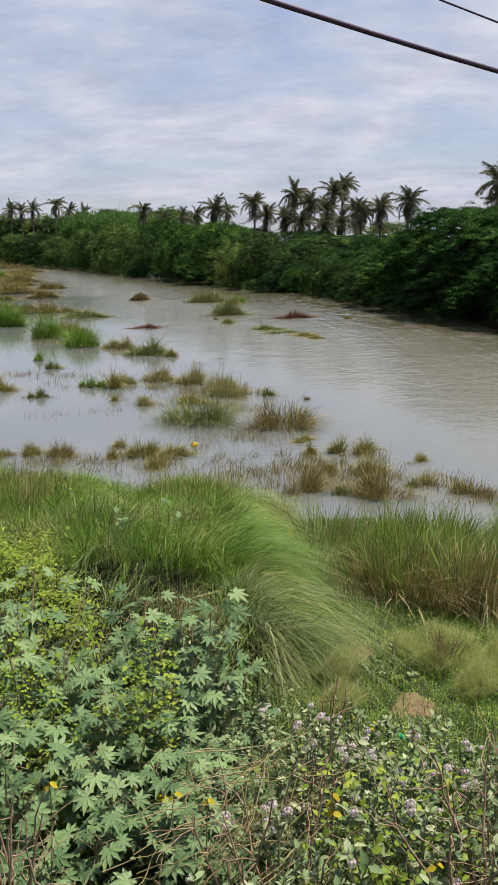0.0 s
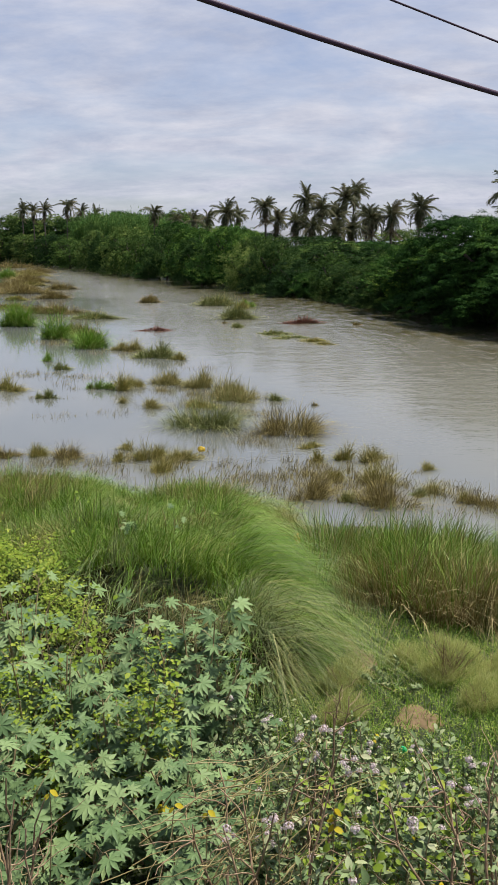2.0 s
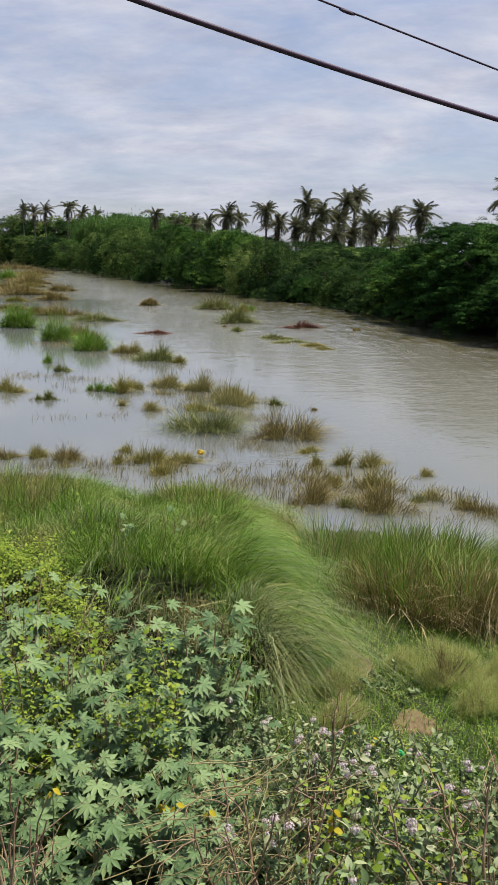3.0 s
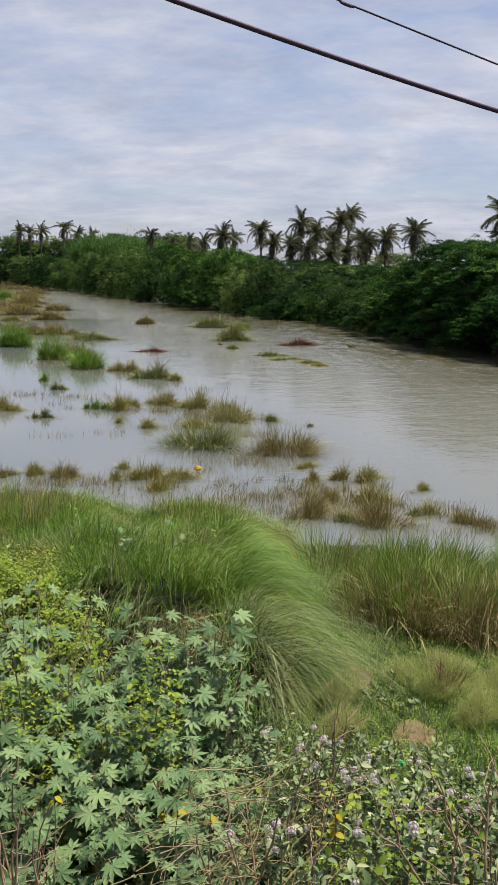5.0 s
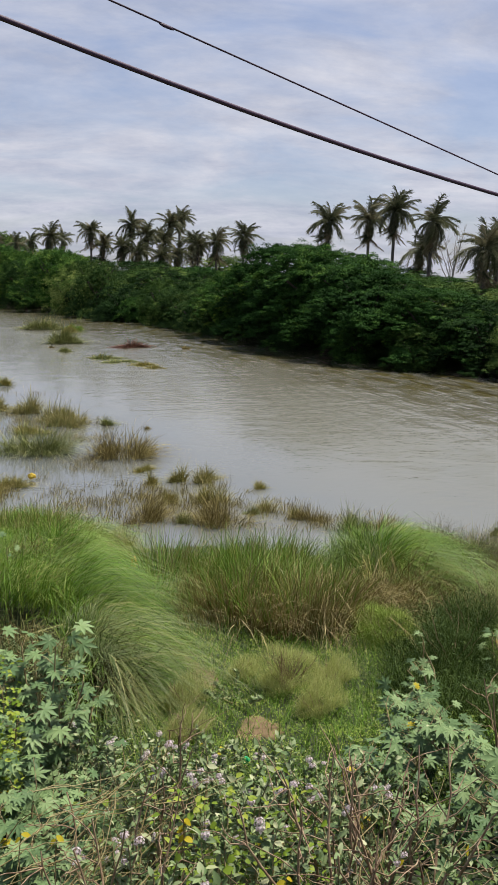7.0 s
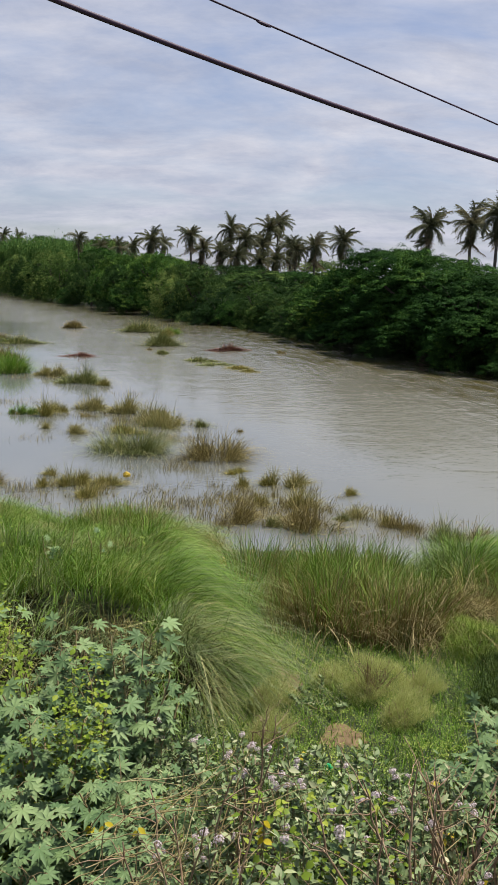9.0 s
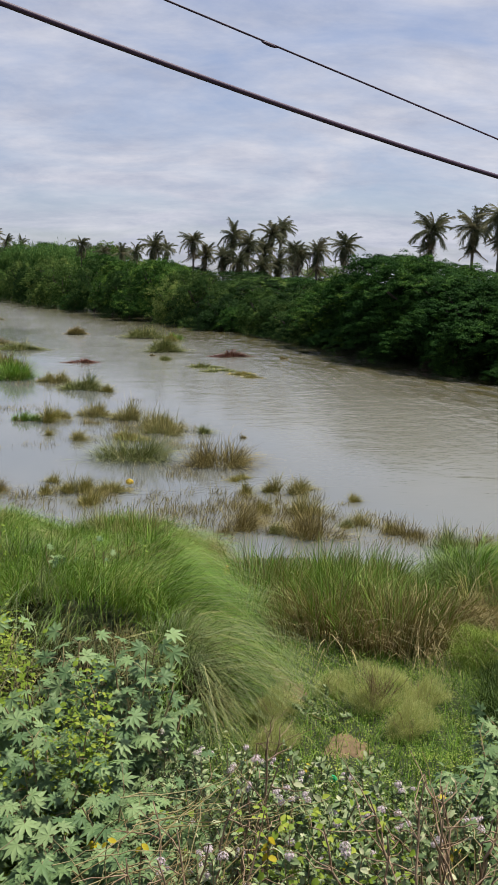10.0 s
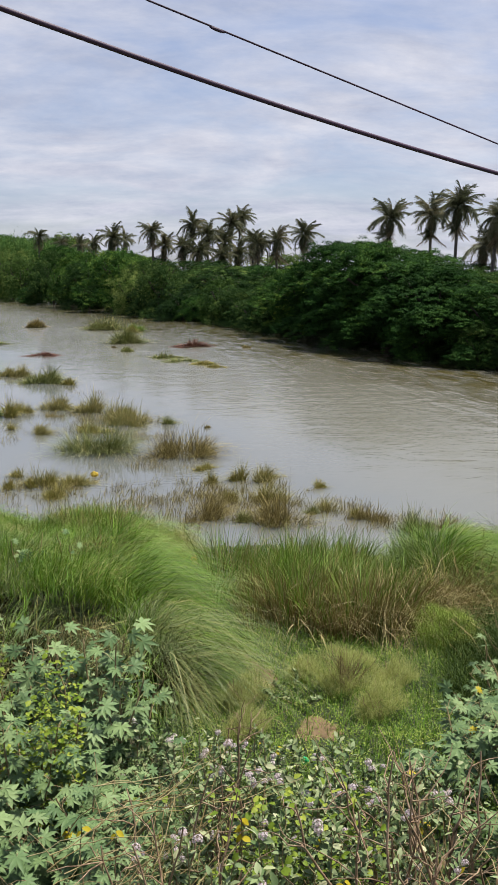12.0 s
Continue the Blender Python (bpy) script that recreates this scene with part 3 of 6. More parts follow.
# ---- far bank: broad trees, bamboo and coconut palms ----
def crown_mesh(name, mat, seed, pads, leaves, leaf, skirt=-0.45, open_low=0.5, size=(0.17, 0.34), lumpy=0.5):
    """A crown of leafy pads laid like shingles round a unit dome: each pad is a tilted cap of small leaf clumps, with dark hollows between the pads."""
    r = np.random.default_rng(seed)
    h = Heap()
    for b in range(pads):
        z = 0.98 - (0.98 - skirt) * (b + 0.5) / pads
        if z < 0.25 and r.uniform() < open_low:
            continue
        a = b * 2.39996 + r.uniform(-0.4, 0.4)
        q = math.sqrt(max(0.02, 1 - max(z, 0.0) ** 2)) * r.uniform(0.62, 1.04)
        ps = r.uniform(*size) * (1.15 if z > 0.5 else 1.0)
        out = np.array([math.cos(a), math.sin(a), 0.0])
        c = out * q + np.array([0, 0, z * 0.80 + 0.04 + r.uniform(-0.05, 0.05)])
        up = np.array([0, 0, 1.0]) + out * 0.55 * q * r.uniform(0.4, 1.2)
        up /= np.linalg.norm(up)
        side = np.cross(up, out)
        side /= np.linalg.norm(side)
        fore = np.cross(side, up)
        # clumps over the pad, denser at its top; its rim is lobed
        m = max(7, int(30 * (ps / 0.25) ** 2))
        phi, rho = r.uniform(0, 6.283, m), np.sqrt(r.uniform(0, 1, m))
        rho = rho * (1 + 0.28 * np.sin(3 * phi + r.uniform(0, 6)) + 0.15 * np.sin(5 * phi + r.uniform(0, 6)))
        rise = 0.30 * (1 - np.minimum(rho, 1.3) ** 2) + lumpy * r.normal(size=m) * 0.22
        hub = c + ps * ((np.cos(phi) * rho)[:, None] * side + (np.sin(phi) * rho)[:, None] * fore + rise[:, None] * up)
        n = int(leaves * (ps / 0.25) ** 2)
        k = r.integers(0, m, n)
        e = r.normal(size=(n, 3))
        e /= np.linalg.norm(e, axis=1)[:, None]
        e[:, 2] = np.abs(e[:, 2]) * 0.6 - 0.10
        at = hub[k] + e * (ps * 0.22 * r.uniform(0.4, 1.1, n))[:, None]
        nrm = up * 0.9 + e * 0.6 + r.normal(size=(n, 3)) * 0.35
        h.add(*flat_leaves(at, nrm, leaf * r.uniform(0.6, 1.4, n), leaf * r.uniform(0.4, 0.8, n), r))
    # leaves deep inside, which close the view through the crown
    n = int(pads * leaves * 0.10)
    d = r.normal(size=(n, 3))
    d /= np.linalg.norm(d, axis=1)[:, None]
    at = d * (r.uniform(0.1, 0.55, n) ** 0.5)[:, None]
    at[:, 2] = np.where(at[:, 2] < 0, at[:, 2] * 0.55, at[:, 2] * 0.74)
    h.add(*flat_leaves(at, r.normal(size=(n, 3)), leaf * r.uniform(1.6, 3.0, n), leaf * r.uniform(1.0, 2.0, n), r))
    return h.mesh(name, mat)


def bamboo_mesh(name, mat, seed, n=5200):
    """Feathery plumes of narrow leaves on arching culms, in a unit clump."""
    r = np.random.default_rng(seed)
    h = Heap()
    for _ in range(26):
        a, out, top = r.uniform(0, 6.28), r.uniform(0.15, 0.9), r.uniform(0.7, 1.05)
        t = np.sqrt(r.uniform(0.05, 1, n // 26))
        c = np.stack([np.cos(a) * out * t ** 1.8, np.sin(a) * out * t ** 1.8, top * (t - 0.15 * t ** 4)], 1)
        c += r.normal(size=c.shape) * np.array([0.09, 0.09, 0.04]) * (0.4 + t[:, None])
        nrm = r.normal(size=c.shape) * 0.6 + np.array([0, 0, 0.6])
        h.add(*flat_leaves(c, nrm, r.uniform(0.06, 0.13, len(c)), r.uniform(0.012, 0.03, len(c)), r, 0.3))
    return h.mesh(name, mat)


def trunk_mesh(seed, name="trunk"):
    """A short forked trunk in a unit tree."""
    r = np.random.default_rng(seed)
    h = Heap()
    h.add(*tube(wander((0, 0, -0.35), (0.05, 0, 0.25), 0.03, 6, r), np.linspace(0.055, 0.04, 6), 8))
    for i in range(6):
        a = i * 1.05 + r.uniform(-0.3, 0.3)
        tip = (math.cos(a) * 0.65, math.sin(a) * 0.65, r.uniform(0.45, 0.85))
        h.add(*tube(wander((0.03, 0, 0.15), tip, 0.05, 6, r), np.linspace(0.035, 0.008, 6), 6))
    return h.mesh(name, M_TRUNK, True)


TRUNKS = [trunk_mesh(i) for i in range(2)]
CROWNS = {
    "broad": [crown_mesh("crown", M_TREE, 11 + i, 46, 1400, 0.026, -0.5, 0.25, (0.20, 0.38), 0.4) for i in range(3)],
    "umbrella": [crown_mesh("crown", M_TREE, 15 + i, 19, 800, 0.034, -0.45, 0.25, (0.28, 0.48), 0.4) for i in range(3)],
    "dark": [crown_mesh("crown", M_TREE_B, 21 + i, 23, 800, 0.034, -0.6, 0.2, (0.22, 0.42), 0.6) for i in range(3)],
    "light": [crown_mesh("crown", M_TREE_C, 31 + i, 27, 700, 0.034, -0.75, 0.1, (0.18, 0.36), 0.9) for i in range(2)],
    "bamboo": [bamboo_mesh("crown", M_BAMBOO, 41 + i) for i in range(2)],
}
TREE_LABELS = {
    "broad": "wide-spreading dark green tree with layered leaf pads hanging over the water",
    "umbrella": "spreading dark green tree with layered leaf pads overhanging the water",
    "dark": "dense dark green broadleaf tree on the far river bank",
    "light": "pale green leafy tree on the far river bank",
    "bamboo": "tall feathery light green bamboo clump",
}


def tree(kind, x, y, height, radius, i, deep=None):
    """A tree on the far bank: trunk and crown, crown top at that height over the water."""
    base = gz(x, y)
    ob = thing("bamboo_clump" if kind == "bamboo" else "tree", TREE_LABELS[kind], "bamboo" if kind == "bamboo" else "tree", "far bank trees", (x, y, base), i * 1.9)
    h = (height - base) * (1.0 if kind == "bamboo" else 0.99)
    if kind == "bamboo":
        part("crown", CROWNS[kind][i % 2], ob, where=Matrix.Diagonal((radius, radius, h, 1)))
        return ob
    lift = 0.36 * h
    m = Matrix.Translation((0, 0, lift)) @ Matrix.Diagonal((radius, radius, h - lift, 1))
    part("crown", CROWNS[kind][i % len(CROWNS[kind])], ob, where=m)
    part("trunk", TRUNKS[i % 2], ob, where=Matrix.Translation((0, 0, lift * 0.75)) @ Matrix.Diagonal((radius * 0.9, radius * 0.9, h * 0.75, 1)))
    return ob


# front row along the bank, from the near end of the reach to its far bend: kind, x, y, height, radius
FRONT = [
    ("dark", 27.6, 47.2, 4.2, 3.2), ("dark", 24.8, 50.0, 4.8, 3.4), ("broad", 22.8, 54.0, 5.4, 4.4), ("broad", 20.3, 59.5, 6.8, 5.2),
    ("broad", 19.0, 66.0, 8.5, 5.9), ("broad", 17.4, 74, 8.9, 5.8), ("broad", 15.4, 82, 7.2, 4.9), ("dark", 13.0, 88.5, 5.8, 4.0),
    ("dark", 10.9, 95.5, 4.6, 3.4), ("light", 8.6, 100.5, 5.6, 2.6), ("dark", 4.4, 109, 4.9, 3.6), ("dark", 1.6, 117, 8.2, 4.0), ("light", -2.6, 124, 6.6, 3.2),
    ("umbrella", -4.4, 134, 10.0, 5.4), ("dark", -9.6, 143, 8.2, 4.2), ("umbrella", -11.0, 152, 10.2, 5.0), ("dark", -17.6, 164, 10.6, 4.2), ("umbrella", -17.0, 172, 11.6, 5.0),
    ("light", -26.0, 184, 9.6, 4.8), ("light", -30.0, 196, 11.4, 6.2), ("dark", -37.6, 212, 9.6, 4.6), ("dark", -43.0, 228, 10.8, 5.2), ("light", -47.5, 240, 9.4, 5.2),
    ("light", -56.5, 256, 9.6, 7), ("dark", -63.5, 274, 10.4, 7.5), ("dark", -71.5, 293, 11, 8), ("dark", -82, 310, 12, 8.5), ("dark", -98, 324, 12, 9),
    ("light", -115, 338, 12, 9), ("dark", -134, 346, 13, 10), ("dark", -156, 352, 13, 10),
]
for i, row in enumerate(FRONT):
    tree(*row, i)
# low bushes that hang over the water between the trees
r = np.random.default_rng(15)
for i, (y, off, tall, wide) in enumerate([(46, 2.4, 3.4, 2.6), (52, 1.2, 3.0, 2.0), (57.5, 1.0, 3.3, 1.9), (68, 0.8, 3.4, 1.9), (90, 1.2, 3.6, 2.2), (99, 1.4, 3.4, 2.0), (106, 1.4, 3.4, 2.2), (113, 1.2, 2.8, 2.0), (122, 0.8, 3.6, 2.0), (150, 1.4, 3.0, 2.4), (176, 1.4, 3.6, 3.0), (205, 1.4, 4.2, 3.4)]):
    tree(("dark", "light", "umbrella", "dark")[i % 4], float(bank_x(y)) + off, y, tall, wide, i)
# shaded undergrowth behind the front row
r = np.random.default_rng(16)
for i in range(24):
    y = 48 + i * 5.2 + r.uniform(-1, 1)
    tree("dark", float(bank_x(y)) + 4.4 + r.uniform(-0.5, 1.0), y, r.uniform(2.6, 3.4), r.uniform(2.6, 3.2), i)
# second row and filler behind it
r = np.random.default_rng(5)
for i in range(40):
    y = 76 + i * 6.6 + r.uniform(-2, 2)
    x = float(bank_x(y)) + r.uniform(10, 22) * (1 + y / 400)
    tall = (4.6 if y < 135 else 6.6) + y * 0.014 + r.uniform(-2.0, 1.6)
    tree(("dark", "light", "umbrella", "dark")[i % 4] if y < 200 else ("dark", "dark", "light")[i % 3], x, y, tall, r.uniform(4.5, 6.5) * (1 + y / 500), i)
for i, (x, y, h, w) in enumerate([(-45, 268, 16.2, 7), (-38, 262, 15.8, 7), (-30, 258, 15.0, 6), (-51, 275, 16.6, 7), (-58, 285, 16.0, 7), (-24, 252, 13.5, 6), (-35, 285, 16.5, 8), (-20, 244, 12.5, 6)]):
    tree("bamboo", x, y, h * 1.12, w, i)
tree("umbrella", -52, 330, 20.5, 9, 2)
# tall wood closing the far bend, under the palms
r = np.random.default_rng(25)
for i in range(22):
    x, y = -20 - i * 4.2 + r.uniform(-2, 2), 300 + i * 1.6 + r.uniform(-8, 8)
    tree(("dark", "light")[i % 3 == 1], x, y, r.uniform(16.8, 19.4), r.uniform(7, 9), i)
for i in range(14):
    x, y = 30 - i * 4.2 + r.uniform(-2, 2), 184 + i * 5 + r.uniform(-6, 6)
    tall = r.uniform(9.5, 11.5) - (4.2 if -4 < x < 26 else 0.0)
    tree(("dark", "light", "umbrella")[i % 3], x, y, tall, r.uniform(5, 7), i)
for i, (x, y, h, w) in enumerate([(44, 74, 4.8, 4.0), (38, 66, 4.6, 4.0), (46, 66, 5.0, 4.5), (41, 58, 4.4, 3.6), (33, 56, 4.6, 3.6), (33, 88, 6.6, 4), (56, 84, 6.4, 6), (50, 96, 6.8, 6), (62, 100, 8, 6), (43, 84, 5.8, 4), (29, 64, 5.8, 4.2), (31, 74, 6.0, 4.5)]):
    tree(("dark", "light")[i % 2], x, y, h, w, i)


def frond_mesh(seed, mat, droop, name="frond"):
    """A palm frond along +y, unit length, with its leaflets hanging from an arched rib."""
    r = np.random.default_rng(seed)
    t = np.linspace(0, 1, 9)
    rib = np.stack([np.zeros(9), t * (1 - 0.3 * droop * t ** 2), 0.34 * t - (0.34 + droop) * t ** 2.2], 1)
    h = Heap().add(*tube(rib, np.linspace(0.018, 0.004, 9), 4))
    for side in (-1, 1):
        u = np.linspace(0.12, 0.995, 56)
        c = np.stack([np.interp(u, t, rib[:, k]) for k in range(3)], 1)
        L = (0.26 * np.sin(np.pi * np.clip(u * 0.86 + 0.08, 0, 1)) ** 0.6 + 0.05) * r.uniform(0.6, 1.1, 56)
        tip = c + np.stack([side * L * r.uniform(0.25, 0.9, 56), L * r.uniform(0.2, 0.75, 56), -L * r.uniform(0.2, 0.95, 56)], 1)
        wid = np.array([0, 0.013, 0])
        v = np.stack([c - wid, c + wid, tip + wid * 0.35, tip - wid * 0.35], 1).reshape(-1, 3)
        h.add(v, (np.arange(56) * 4)[:, None] + np.arange(4)[None])
    return h.mesh(name, mat)


FRONDS = [frond_mesh(60 + i, M_PALM, d) for i, d in enumerate((0.10, 0.38, 0.8))]
DRY_FRONDS = [frond_mesh(70 + i, M_PALM_DRY, d, "dry_frond") for i, d in enumerate((0.9, 1.2))]


def palm(x, y, top, reach, seed, dry=5):
    """A coconut palm whose crown sits at height top; the wind sweeps its fronds to one side."""
    r = np.random.default_rng(seed)
    base = gz(x, y)
    ob = thing("coconut_palm", "tall coconut palm with wind-swept fronds on the far bank", "palm tree", "coconut palms", (x, y, base))
    lean, gust = r.uniform(-0.9, 0.9, 2), r.uniform(0.05, 0.4)
    t = np.linspace(0, 1, 9)
    p = np.stack([lean[0] * (1 - t) ** 2, lean[1] * (1 - t) ** 2, t * (top - base + 0.3) - 0.3], 1)
    part("trunk", Heap().add(*tube(p, np.r_[0.30, np.linspace(0.24, 0.17, 8)], 8)).mesh("trunk", M_PALM_TRUNK, True), ob)
    up = np.array([0, 0, top - base])
    n = int(r.integers(42, 48)) if y < 180 else 28
    for k in range(n):
        a = k * 2.39996 + r.uniform(-0.3, 0.3)
        rise = 1.30 - 2.70 * (k / n) + r.uniform(-0.45, 0.45)
        d = np.array([math.cos(a) * math.cos(rise), math.sin(a) * math.cos(rise), math.sin(rise)]) + np.array([gust, 0, 0.0])
        m = along(d, (0.15, 0, 1), up, reach * r.uniform(0.55, 0.95) * (1.0 if rise > -0.3 else 0.85))
        part("frond", FRONDS[min(2, int(r.uniform(0, 0.9) + 2.4 * k / n))], ob, where=m)
    for k in range(dry):
        a = r.uniform(0, 6.28)
        m = along((math.cos(a) * 0.45, math.sin(a) * 0.45, -0.8), (math.cos(a), math.sin(a), 0.4), up - np.array([0, 0, 0.25]), reach * r.uniform(0.6, 0.95))
        part("dry_frond", DRY_FRONDS[k % 2], ob, "hanging withered brown frond", m)
    return ob


# x, y, crown height, frond length
PALMS = [
    (8.8, 165, 14.9, 3.4), (11.5, 163, 13.0, 3.3), (16.3, 169, 15.1, 3.4), (18.9, 175, 16.7, 3.4), (1.2, 165, 13.5, 3.2), (-6.6, 172, 12.5, 3.6),
    (-4.6, 190, 12.7, 3.3), (-27.6, 228, 15.1, 3.6), (-15.6, 205, 12.3, 3.3), (-12.9, 215, 13.1, 3.3), (-21.0, 219, 12.8, 3.2),
    (-62.7, 283, 19.4, 4.2), (-72.1, 291, 18.6, 3.8), (-84.4, 309, 19.2, 4.0), (-60.4, 294, 18.0, 3.6), (-78.2, 300, 18.1, 3.8), (-55.9, 295, 17.3, 3.6),
    (19.2, 149, 10.7, 3.0), (22.3, 148, 11.3, 3.3), (25.4, 138, 11.8, 3.2), (29.8, 104, 12.4, 3.1), (35.7, 106, 12.8, 3.3), (36.9, 100, 13.6, 3.3),
    (38.0, 91, 11.8, 3.3), (38.4, 95, 8.9, 2.9), (37.1, 76, 8.5, 3.4), (40.1, 79, 9.2, 3.4),
    # shorter ones between the tall ones
    (9.5, 158, 9.5, 3.2), (13.5, 157, 8.8, 3.2), (17.0, 160, 9.4, 3.3), (6.6, 160, 10.6, 3.2), (3.5, 168, 11.0, 3.0), (14.6, 166, 11.6, 3.2), (20.4, 166, 11.5, 3.2),
]
for i, row in enumerate(PALMS):
    palm(*row[:3], row[3] * 1.1, 300 + i, dry=10 if row[1] > 156 and row[2] < 12 else 7 if row[1] < 180 else 3)


def leafless_tree(x, y, top, seed):
    """A pale tree that has shed its leaves, its boughs forking twice."""
    r = np.random.default_rng(seed)
    base = gz(x, y)
    H = top - base
    ob = thing("leafless_tree", "pale grey leafless tree standing among the palms", "tree", "", (x, y, base - 0.1))
    stem = wander((0, 0, 0), (0.3, 0, H * 0.55), 0.12, 8, r)
    part("trunk", Heap().add(*tube(stem, np.linspace(0.20, 0.11, 8), 7)).mesh("trunk", M_PALE_BARK, True), ob)
    for k in range(9):
        a = k * 2.4 + r.uniform(-0.3, 0.3)
        s = stem[int(r.integers(4, 8))]
        q = r.uniform(0.8, 2.2)
        bough = wander(s, (math.cos(a) * q, math.sin(a) * q, H * r.uniform(0.78, 1.0)), 0.15, 8, r)
        heap = Heap().add(*tube(bough, np.linspace(0.08, 0.02, 8), 5))
        for _ in range(9):
            c = bough[int(r.integers(3, 8))]
            d = r.normal(size=3) * 0.5 + np.array([0, 0, 0.45])
            heap.add(*tube(wander(c, c + d, 0.06, 5, r), np.linspace(0.03, 0.012, 5), 4))
        part("bough", heap.mesh("bough", M_PALE_BARK, True), ob)
    return ob


leafless_tree(42.2, 95, 11.6, 3)

# ---- grass tufts standing in the shallows and on the river's islets ----
TUFTS = {
    "bright": (M_GRASS, "bright green grass clump standing in the shallow water", 0.10),
    "green": (M_GRASS_DARK, "grey-green arching grass clump in the river", 0.55),
    "olive": (M_OLIVE, "olive and yellow grass clump in the shallow water", 0.35),
    "brown": (M_SEDGE, "withered brown sedge clump in the shallow water", 0.40),
    "yellow": (M_YELLOWISH, "yellowing thin grass clump in the shallow water", 0.30),
    "rust": (M_RUST, "rust-red mat of waterweed in the current", 0.9),
}


def tuft(kind, x, y, width, height, seed):
    """A dome of blades with its feet under water, lower towards its rim; width across, height over the water."""
    mat, label, splay = TUFTS[kind]
    width, height = width * 1.2, height * (1.4 if kind == "bright" else 1.2)
    r = np.random.default_rng(seed)
    n = int(np.clip(70 + 620 * width, 90, 1500))
    deep = 0.75 if width < 2.5 else 0.45
    # a few knots of growth in the clump, from which most blades rise
    knots = int(np.clip(width * 5, 3, 16))
    ka, kq = r.uniform(0, 6.283, knots), np.sqrt(r.uniform(0, 1, knots))
    k = r.integers(0, knots, n)
    bx = np.cos(ka[k]) * kq[k] * 0.40 + r.normal(size=n) * 0.09
    by = np.sin(ka[k]) * kq[k] * 0.40 + r.normal(size=n) * 0.09
    q = np.clip(np.hypot(bx, by) / 0.45, 0, 1.2)
    base = np.stack([bx * width, by * width * deep, np.full(n, -0.08)], 1)
    tall = height * (1.05 - 0.55 * q ** 2) * (0.5 + 0.65 * r.uniform(0, 1, knots)[k]) * r.uniform(0.4, 1.1, n) * np.where(r.uniform(0, 1, n) < 0.06, 1.45, 1.0) + 0.08
    out = np.stack([bx, by], 1) * width * (0.35 + 0.5 * splay) + r.normal(size=(n, 2)) * 0.38 * height + np.array([0.12, 0]) * height
    wide = np.clip(0.00052 * math.hypot(x, y), 0.011, 0.06) * r.uniform(0.6, 1.3, n)
    ob = new("grass_tuft", Heap().add(*blades(base, tall, out, wide, r)).mesh("grass_tuft", mat))
    ob.location = (x, y, 0)
    return tagged(ob, label, "grass clump", "grass clumps in the river")


